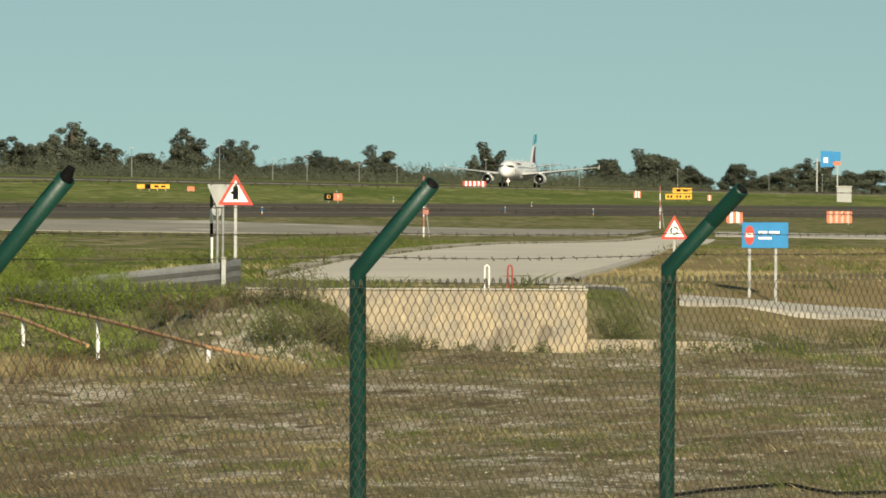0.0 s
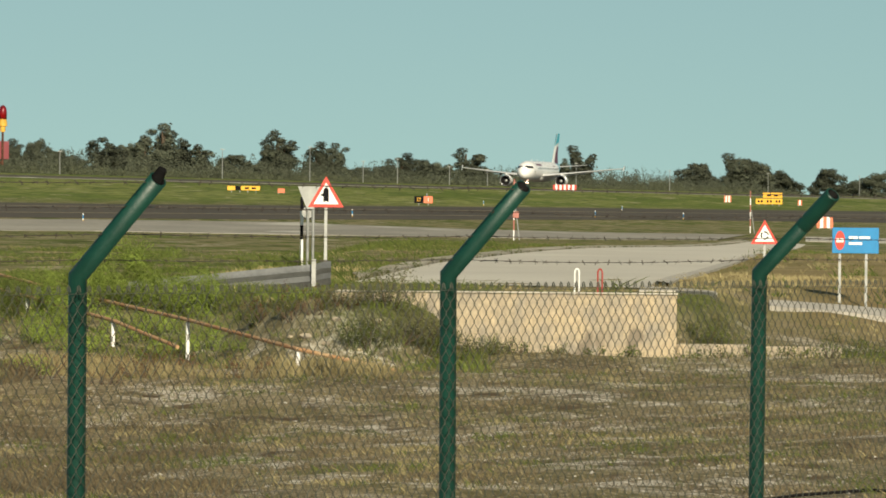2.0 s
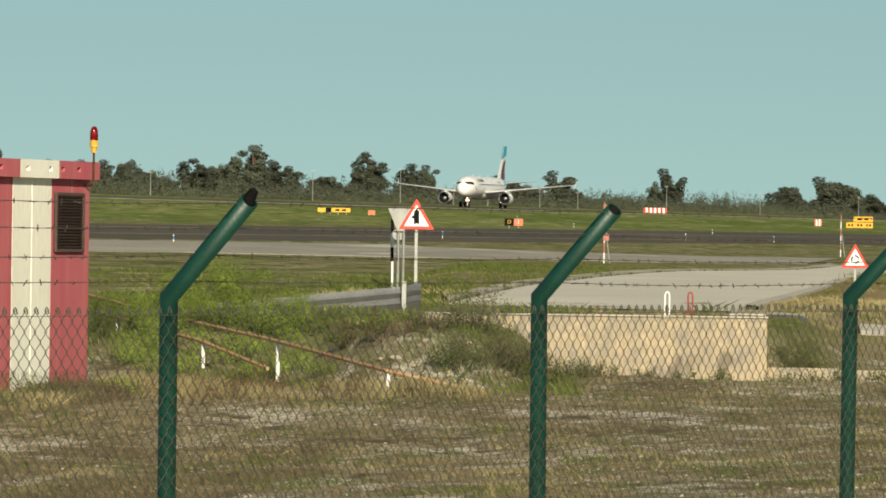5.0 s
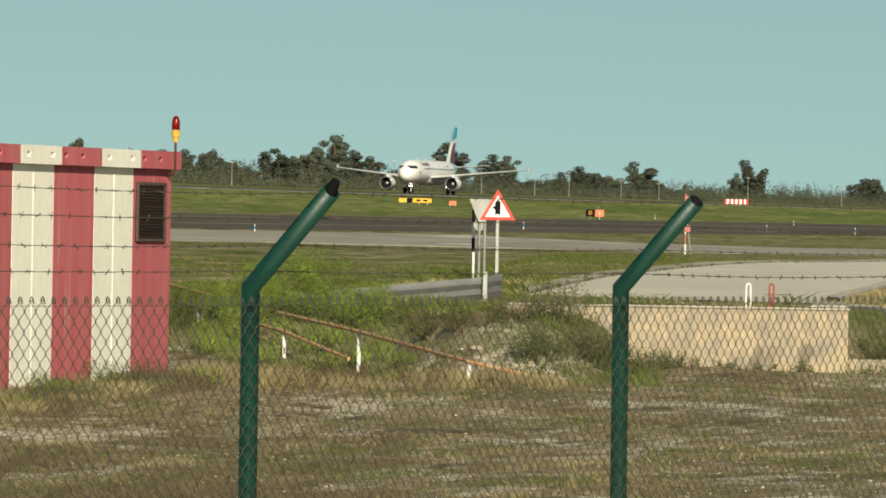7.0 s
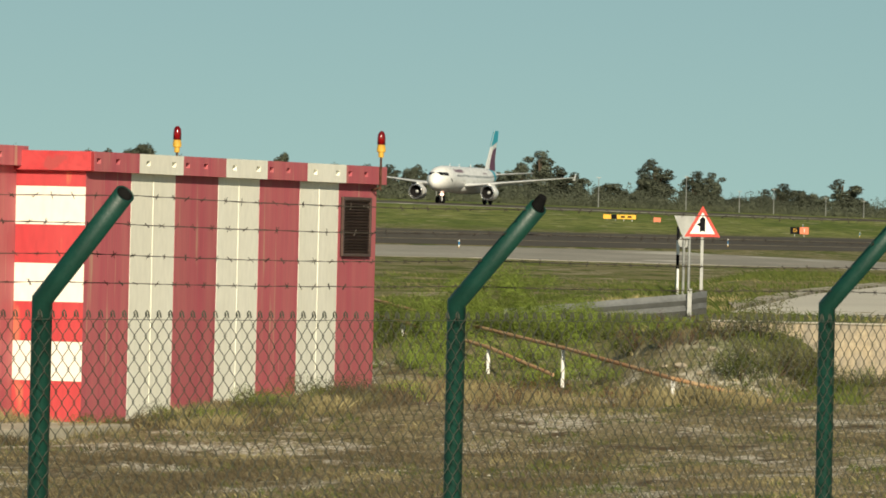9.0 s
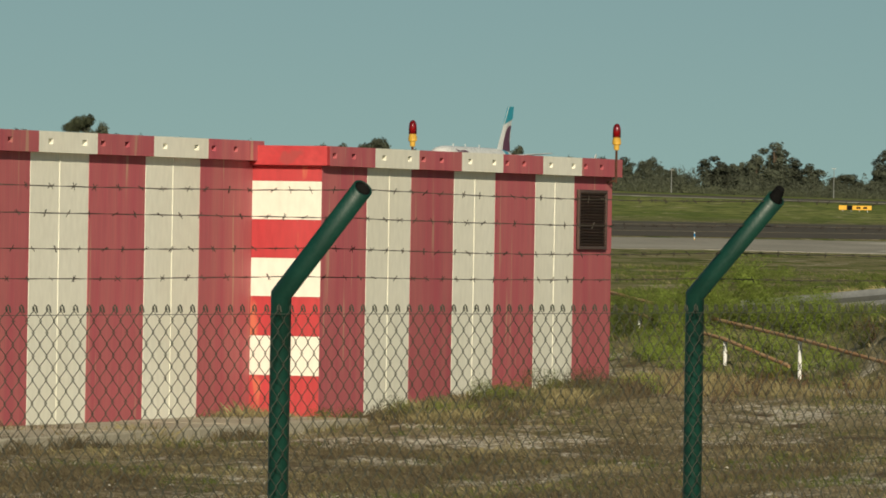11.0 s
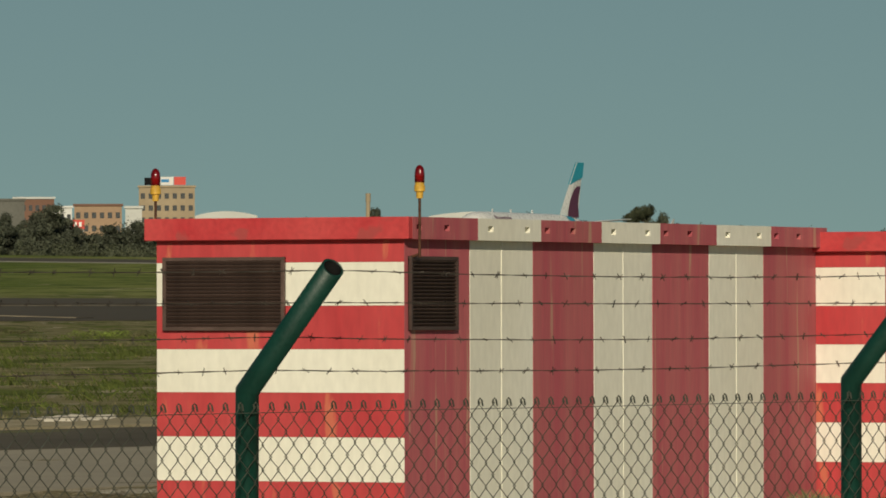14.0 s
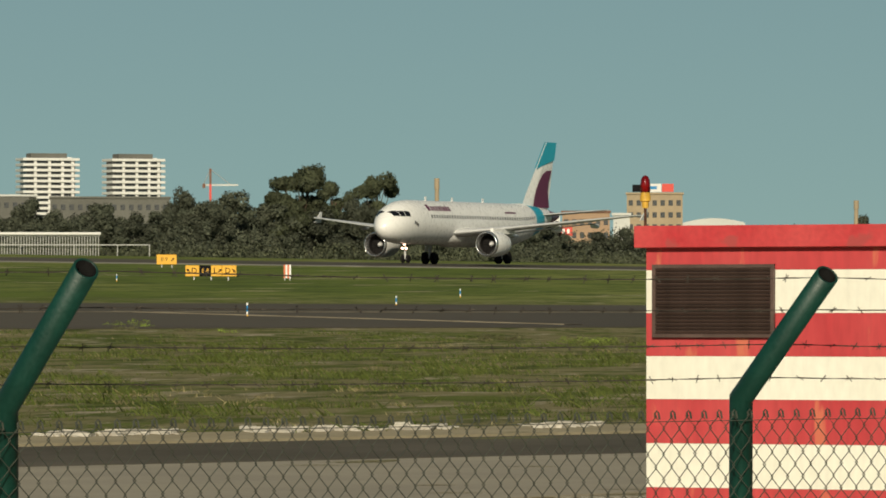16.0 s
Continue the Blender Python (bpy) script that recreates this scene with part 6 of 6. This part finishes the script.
# ---- near growth ----
def bush(x, y, blobs, per, leaf, m, label, name="bush", seed=1, thin=1.0):
    root = empty(name, pose(x, y, bumpy(x, y) - 0.03), label, "bush")
    bm = bmesh.new()
    for bx, by, bz, rx, rz in blobs[:10]:
        tube(bm, (bx * 0.25, by * 0.25, -0.05), (bx, by, bz + rz * 0.4), 0.009, 0.003, 5, False)
    if name == "weed_patch":                           # hugs the ground, no stem to be seen
        bm.free()
    else:
        part("stem", bm, M_BARK, root)
    part("foliage", crown(blobs, per, leaf, m, seed, 3, thin), None, root)
    return root


rng = random.Random(9)
# the big green bush on the bank
big = []
for k in range(60):
    u = rng.uniform(-1.05, 1.05)
    big.append((u, rng.uniform(-0.8, 0.8), rng.uniform(0.0, 0.86) * (1 - 0.6 * u * u), rng.uniform(0.14, 0.27), rng.uniform(0.14, 0.27)))
bush(-5.15, 86.8, big, 21000, 0.024, M_BUSH, "large bright green feathery bush on the bank", seed=31, thin=0.45)
for k, (x, y, s) in enumerate(((-3.85, 86.2, 0.30), (-3.2, 85.0, 0.26), (-6.5, 92.0, 0.9), (-4.2, 85.2, 0.50), (-7.0, 97.0, 0.7), (-2.8, 83.6, 0.30), (-5.8, 85.6, 0.7), (-6.0, 90.0, 0.8), (-3.4, 83.7, 0.34), (-4.6, 86.4, 0.62), (-5.0, 84.8, 0.6), (-4.0, 84.2, 0.5), (-6.6, 87.6, 0.9), (-4.5, 83.7, 0.45), (-5.6, 83.9, 0.5), (-3.6, 82.8, 0.34), (-3.0, 82.4, 0.28), (-6.3, 85.0, 0.6))):
    b = [(rng.uniform(-0.8, 0.8) * s, rng.uniform(-0.7, 0.7) * s, rng.uniform(0.02, 0.5) * s, rng.uniform(0.2, 0.36) * s, rng.uniform(0.18, 0.34) * s) for q in range(16)]
    bush(x, y, b, 14000, 0.021, M_BUSH if k % 4 else M_GREEN, "green feathery bush on the bank", seed=40 + k, thin=0.5)
for k, (x, y, s) in enumerate(((-1.95, 80.5, 0.55), (-1.62, 81.0, 0.62), (-1.3, 81.4, 0.5), (-1.1, 82.0, 0.5), (2.05, 84.0, 0.62), (2.35, 84.6, 0.5), (4.3, 90.6, 0.5), (5.1, 92.0, 0.5), (5.9, 93.0, 0.55), (3.7, 88.0, 0.4), (-0.55, 82.25, 0.42), (-0.35, 82.2, 0.34))):
    b = [(rng.uniform(-0.6, 0.6) * s, rng.uniform(-0.5, 0.5) * s, rng.uniform(0.0, 0.55) * s, rng.uniform(0.16, 0.30) * s, rng.uniform(0.18, 0.34) * s) for q in range(18)]
    bush(x, y, b, 15000, 0.018, (M_GREEN, M_SHRUB)[k % 2], "dense dark green shrub by the ditch", "shrub", seed=500 + k, thin=0.6)
for k, (x, y, s) in enumerate(((-2.9, 81.9, 0.30), (-2.65, 81.6, 0.28), (-2.45, 81.8, 0.26), (-4.5, 77.4, 0.5), (-4.9, 76.4, 0.55), (-4.35, 75.2, 0.45), (-5.3, 77.2, 0.5), (-4.7, 73.6, 0.42), (-5.4, 74.6, 0.5), (-4.1, 78.2, 0.35))):
    b = [(rng.uniform(-0.7, 0.7) * s, rng.uniform(-0.5, 0.5) * s, rng.uniform(0.0, 0.6) * s, rng.uniform(0.12, 0.26) * s, rng.uniform(0.18, 0.34) * s) for q in range(14)]
    bush(x, y, b, 9000, 0.018, M_SCRUB, "reddish brown dry weed clump on the verge", "dry_weed", seed=540 + k, thin=0.4)
for k in range(46):                                # flat green weed patches on the dry verge
    x, y = bearing(rng.uniform(-4.4, 9.5), rng.uniform(47, 78))
    if k < 12:
        x, y = ((2.97, 70.2), (2.3, 69.5), (3.5, 69.0), (1.6, 70.8), (-2.4, 63.1), (-1.75, 63.4), (-2.0, 64.4), (0.5, 62.0), (4.0, 72.5), (-0.5, 66.5), (-2.9, 66.0), (1.0, 71.6))[k]
    if (x + 11.872) * 0.9622 - (y - 60.86) * 0.2723 < 1.8:
        continue
    s = rng.uniform(0.25, 0.6)
    b = [(rng.uniform(-1.0, 1.0) * s, rng.uniform(-2.0, 2.0) * s, rng.uniform(0.0, 0.03), rng.uniform(0.10, 0.24) * s, rng.uniform(0.025, 0.06)) for q in range(16)]
    bush(x, y, b, 16000, 0.016, (M_GREEN, M_GREEN, M_SHRUB)[k % 3], "flat green weed patch on the dry verge", "weed_patch", seed=600 + k, thin=0.6)
for k, (x, y, s) in enumerate(((-1.75, 82.0, 0.75), (-1.35, 81.6, 0.5), (-0.6, 82.2, 0.4), (2.1, 84.4, 0.55), (2.5, 83.6, 0.35), (-2.3, 81.9, 0.45), (3.6, 82.2, 0.35), (4.2, 82.5, 0.45), (0.3, 82.2, 0.22), (1.2, 82.2, 0.25), (1.9, 82.35, 0.30), (2.3, 82.4, 0.26), (2.75, 82.4, 0.32), (3.2, 82.5, 0.28), (0.75, 82.2, 0.2), (-0.2, 82.2, 0.24))):
    b = [(rng.uniform(-0.6, 0.6) * s, rng.uniform(-0.5, 0.5) * s, rng.uniform(0.0, 0.5) * s, rng.uniform(0.2, 0.36) * s, rng.uniform(0.2, 0.36) * s) for q in range(12)]
    bush(x, y, b, 5500, 0.022, M_SHRUB if k < 6 else M_GREEN, "grey-green shrub at the foot of the culvert wall", "shrub", seed=60 + k)
for k in range(34):                                # shrubs along the striped building
    f = rng.uniform(0.2, 17.8)
    o = (0.45 if f < 9.5 else 1.2) + rng.uniform(0.0, 0.9)
    v = NEAR + BU * f + BN * o
    s = rng.uniform(0.25, 0.55) * (1.0 if f > 9 else 0.5)
    b = [(rng.uniform(-0.7, 0.7) * s, rng.uniform(-0.5, 0.5) * s, rng.uniform(0.0, 0.42) * s, rng.uniform(0.22, 0.4) * s, rng.uniform(0.2, 0.34) * s) for q in range(11)]
    bush(v.x, v.y, b, 16000, 0.017, rng.choice((M_SHRUB, M_SHRUB, M_BUSH, M_GREEN, M_THATCH)), "low olive-grey weed shrub at the foot of the shed", "shrub", seed=100 + k, thin=0.55)
for k in range(22):                                # low weeds over the bank slope
    x, y = rng.uniform(-5.6, -1.2), rng.uniform(79.0, 84.0)
    s = rng.uniform(0.16, 0.34)
    b = [(rng.uniform(-0.7, 0.7) * s, rng.uniform(-0.5, 0.5) * s, rng.uniform(0.0, 0.4) * s, rng.uniform(0.18, 0.34) * s, rng.uniform(0.16, 0.3) * s) for q in range(10)]
    bush(x, y, b, 4500, 0.020, (M_SHRUB, M_GREEN, M_SHRUB, M_SCRUB)[k % 4], "low weed shrub on the stony bank", "shrub", seed=400 + k)
for k in range(16):                                # reddish dry weeds on the bank foot
    x, y = rng.uniform(-6.5, -2.0), rng.uniform(75.5, 80.0)
    if k > 9:
        x, y = rng.uniform(-3.4, -2.2), rng.uniform(83.4, 84.6)
    s = rng.uniform(0.25, 0.45)
    b = [(rng.uniform(-0.6, 0.6) * s, rng.uniform(-0.5, 0.5) * s, rng.uniform(0.0, 0.5) * s, rng.uniform(0.15, 0.3) * s, rng.uniform(0.2, 0.34) * s) for q in range(9)]
    bush(x, y, b, 4000, 0.018, M_SCRUB, "reddish dry weed clump", "dry_weed", seed=200 + k)
for k in range(16):                                # yellowish green clumps before the taxiway
    x, y = bearing(rng.uniform(13.0, 14.5) if k < 12 else rng.uniform(16.6, 17.6), rng.uniform(262, 272))
    s = rng.uniform(0.5, 0.9)
    b = [(rng.uniform(-1, 1) * s, rng.uniform(-0.8, 0.8) * s, rng.uniform(0.0, 0.24) * s, rng.uniform(0.2, 0.4) * s, rng.uniform(0.14, 0.22) * s) for q in range(10)]
    bush(x, y, b, 900, 0.05, M_SHRUB if k % 3 else M_BUSH, "yellow-green weed clump at the taxiway edge", "weed_clump", seed=300 + k)


def indoors(x, y):
    v = Vector((x, y, 0)) - NEAR
    u, o = v.dot(BU), v.dot(BN)
    return -0.1 < u < 18.4 and -2.8 < o < (0.03 if u < 9.5 else 0.82)


def paved(x, y):
    d, a = math.hypot(x, y), -math.degrees(math.atan2(x, y))
    far = np.interp(a, (9, 13.1, 18.4, 22), (118, 109, 96.5, 89.5))
    if 9 < a < 22 and np.interp(a, (9, 15, 22), (82, 66, 50)) < d < far:
        return True
    if 118 < across(x, y) < 162:
        return across(x, y) > 128
    return -1.9 < a < 1.6 and 99 < d < 430 and np.interp(d, (99, 130, 211, 420), (-0.95, -1.3, -1.82, -2.2)) < a < np.interp(d, (104, 130, 156, 205, 262, 430), (1.6, 1.1, 0.78, 0.1, -0.55, -1.83))


def blades(name, n, a0, a1, d0, d1, h0, h1, width, material, label, seed, lean=0.35, clump=0.5, tuft=9, gate=0.0, strip=None):
    """Grass in tufts over a stretch of the verge."""
    rng = np.random.default_rng(seed)
    co, tufts = [], 0
    while tufts < n:
        a = rng.uniform(a0, a1)
        d = math.sqrt(rng.uniform(d0 * d0, d1 * d1))
        x, y = bearing(a, d)
        tufts += 1
        v = noise.noise((x * clump, y * clump * 0.6, seed * 3.1))
        if strip:
            o = (Vector((x, y, 0)) - NEAR).dot(BN)
            if not strip[0] < o - 0.78 * ((Vector((x, y, 0)) - NEAR).dot(BU) > 9.5) < strip[1]:
                continue
        if material == M_GREEN and x > -0.5 and 92 < y < 260 and rng.random() < 0.85:
            continue                                   # the grass beyond the ditch is parched on that side
        if v < gate + rng.uniform(-0.25, 0.25) or indoors(x, y) or paved(x, y):
            continue
        big = rng.uniform(0.6, 1.25) * (1 + max(0, v - gate) * 1.2)
        k = int(tuft * rng.uniform(0.6, 1.4))
        px = x + rng.normal(size=k) * 0.05 * d / 60
        py = y + rng.normal(size=k) * 0.10 * d / 60
        z = bumpy(x, y) - 0.015
        h = rng.uniform(h0, h1, k) * big
        w = width * rng.uniform(0.6, 1.3, k)
        lx, ly = rng.normal(size=k) * lean * h, rng.normal(size=k) * lean * h
        zz = np.full(k, z)
        q = np.stack([np.stack([px - w, py, zz], 1), np.stack([px + w, py + w, zz], 1), np.stack([px + lx * 0.5 + w * 0.7, py + ly * 0.5, zz + h * 0.6], 1), np.stack([px + lx, py + ly, zz + h], 1)], 1)
        co.append(q.reshape(-1, 3))
    co = np.concatenate(co)
    me = bpy.data.meshes.new("blades")
    me.from_pydata(co.tolist(), [], np.arange(len(co)).reshape(-1, 4).tolist())
    me.materials.append(material)
    tagged(new(name, me), label, "grass", kind="stuff")


blades("thatch", 26000, -4.6, 13.0, 41, 84, 0.010, 0.050, 0.0030, M_THATCH, "matted brown dead grass on the verge", 50, gate=-0.02, clump=0.9, tuft=9, lean=0.9)
blades("brown_weeds", 16000, 2.5, 12.5, 42, 66, 0.012, 0.060, 0.0032, M_THATCH, "low brown dead weeds in the hollow before the shed", 62, gate=-0.08, clump=0.6, tuft=10, lean=0.8)
blades("dry_grass", 17000, -4.6, 13.0, 41, 92, 0.015, 0.055, 0.0020, M_DRY, "thin straw-coloured dry grass tufts on the verge", 51, gate=0.02, clump=0.7, tuft=9, lean=0.7)
blades("green_grass", 15000, -4.6, 13.0, 41, 92, 0.015, 0.065, 0.0028, M_GREEN, "scattered low green weeds and grass tufts on the verge", 52, gate=0.16, clump=0.5, tuft=11, lean=0.7)
blades("tall_dry_grass", 2600, 1.2, 4.4, 75.5, 80, 0.05, 0.17, 0.0030, M_DRY, "tall pale dry grass along the bank foot", 53, gate=-0.05, tuft=12)
blades("bank_grass", 6500, 0.4, 4.4, 78, 112, 0.03, 0.11, 0.0045, M_GREEN, "rough green grass on the bank", 54, gate=0.0, tuft=11, lean=0.5)
blades("bank_straw", 5000, -4.4, 4.4, 83, 135, 0.025, 0.085, 0.0040, M_DRY, "straw-coloured dry grass on the bank", 55, gate=0.0, tuft=10, lean=0.5)
blades("ledge_grass", 1500, -4.4, 1.0, 81, 100, 0.03, 0.10, 0.0040, M_GREEN, "low green grass round the ledge", 58, gate=0.1, tuft=11, lean=0.6)
blades("meadow_grass", 24000, -4.4, 19.5, 97, 275, 0.05, 0.17, 0.011, M_GREEN, "green meadow grass clumps", 56, gate=0.12, clump=0.30, tuft=11, lean=0.8)
blades("meadow_straw", 5500, -4.4, 19.5, 97, 275, 0.04, 0.10, 0.009, M_DRY, "dry straw clumps in the meadow", 57, gate=0.15, clump=0.16, tuft=8, lean=0.8)


blades("shed_straw", 30000, 4.2, 10.2, 60, 82, 0.03, 0.12, 0.0040, M_DRY, "straw-coloured rank grass along the foot of the shed", 61, gate=0.0, clump=0.9, tuft=10, lean=0.5, strip=(0.02, 1.5))
blades("shed_grass", 26000, 4.2, 10.2, 60, 80, 0.03, 0.10, 0.0040, M_THATCH, "brown rank grass along the foot of the shed", 59, gate=-0.1, clump=0.8, tuft=10, lean=0.5, strip=(0.02, 1.7))


def stones(n, seed):
    """Loose pale gravel on the verge."""
    rng = np.random.default_rng(seed)
    verts, faces = [], []
    oct_v = np.array(((1, 0, 0), (-1, 0, 0), (0, 1, 0), (0, -1, 0), (0, 0, 1), (0, 0, -0.4)))
    oct_f = ((0, 2, 4), (2, 1, 4), (1, 3, 4), (3, 0, 4), (2, 0, 5), (1, 2, 5), (3, 1, 5), (0, 3, 5))
    for i in range(n):
        x, y = bearing(rng.uniform(-4.5, 12.5), math.sqrt(rng.uniform(41 ** 2, 84 ** 2)))
        if noise.noise((x * 0.4, y * 0.25, 8.8)) < rng.uniform(-0.2, 0.3) or indoors(x, y):
            continue
        r = 0.005 + 0.012 * rng.random() ** 4
        b = len(verts)
        j = oct_v * rng.uniform(0.6, 1.3, (6, 3)) * np.array((r * 1.3, r * 1.3, r * 0.8)) + np.array((x, y, bumpy(x, y)))
        verts.extend(j.tolist())
        faces.extend([(b + p, b + q, b + s) for p, q, s in oct_f])
    me = bpy.data.meshes.new("stones")
    me.from_pydata(verts, [], faces)
    me.materials.append(M_KERB)
    tagged(new("gravel", me), "loose pale stones scattered over the dry verge", "gravel", kind="stuff")


stones(15000, 77)


def rubble():
    """Broken concrete lumps along the far kerb of the perimeter road."""
    rng = np.random.default_rng(5)
    verts, faces = [], []
    cube = np.array([(a, b, c) for a in (-1, 1) for b in (-1, 1) for c in (-0.5, 1)])
    cf = ((0, 1, 3, 2), (4, 6, 7, 5), (0, 4, 5, 1), (2, 3, 7, 6), (1, 5, 7, 3), (0, 2, 6, 4))
    for i in range(1500):
        a = rng.uniform(12.8, 19.5)
        if noise.noise((a * 1.7, 1.0, 0)) < rng.uniform(-0.1, 0.35):
            continue
        d = np.interp(a, (9, 13.1, 18.4, 22), (119, 110, 97, 90)) + rng.uniform(-0.5, 3.0)
        x, y = bearing(a, d)
        r = 0.025 + 0.07 * rng.random() ** 3
        b = len(verts)
        verts.extend((cube * rng.uniform(0.6, 1.2, (8, 3)) * np.array((r * 1.6, r, r * 0.6)) + np.array((x, y, land(x, y) + 0.07))).tolist())
        faces.extend([tuple(b + k for k in f) for f in cf])
    me = bpy.data.meshes.new("rubble")
    me.from_pydata(verts, [], faces)
    me.materials.append(M_KERB)
    tagged(new("rubble", me), "pale broken concrete lumps along the road edge", "rubble", kind="stuff")


rubble()


def rock(x, y, r, seed):
    """A rounded lump of pale stone half sunk in the bank."""
    root = empty("rock", pose(x, y, bumpy(x, y) + r * 0.12, 0, 0, 47 * seed), "pale grey weathered rock half sunk in the bank", "rock", "bank rocks")
    bm = bmesh.new()
    bmesh.ops.create_icosphere(bm, subdivisions=2, radius=1.0)
    for v in bm.verts:
        k = 1 + 0.35 * noise.noise(v.co * 1.3 + Vector((seed * 3.7, 0, 0)))
        v.co = Vector((v.co.x * 1.4, v.co.y, v.co.z * 0.6)) * k * r
    part("stone", bm, M_CONC, root)


for k, (x, y, r) in enumerate(((-2.7, 80.9, 0.16), (-2.45, 80.6, 0.12), (-2.2, 81.0, 0.14), (-2.9, 81.2, 0.10), (-2.05, 80.4, 0.10), (-2.6, 80.2, 0.09), (-1.85, 81.3, 0.12), (-3.3, 81.0, 0.11), (-2.35, 81.3, 0.13), (-3.0, 80.4, 0.08))):
    rock(x, y, r * 0.38, k)


def cable():
    """A length of old black cable lying in a loop on the verge."""
    root = empty("cable", Matrix.Identity(4), "old black cable lying in a loose loop on the verge", "cable")
    pts = [(1.45, 42.5), (1.7, 43.2), (1.95, 43.8), (2.2, 44.5), (2.3, 44.2), (2.33, 43.4), (2.5, 42.9), (2.75, 43.1), (3.0, 43.5)]
    bm = bmesh.new()
    for (ax, ay), (bx, by) in zip(pts, pts[1:]):
        tube(bm, (ax, ay, bumpy(ax, ay) + 0.02), (bx, by, bumpy(bx, by) + 0.02), 0.011, n=8)
    part("sheath", bm, M_TYRE, root)


cable()


# ---- what moves ----
def motions():
    walk(PLANE, [(t, plane_pose(t, extra)) for t, extra in RUN])


motions()
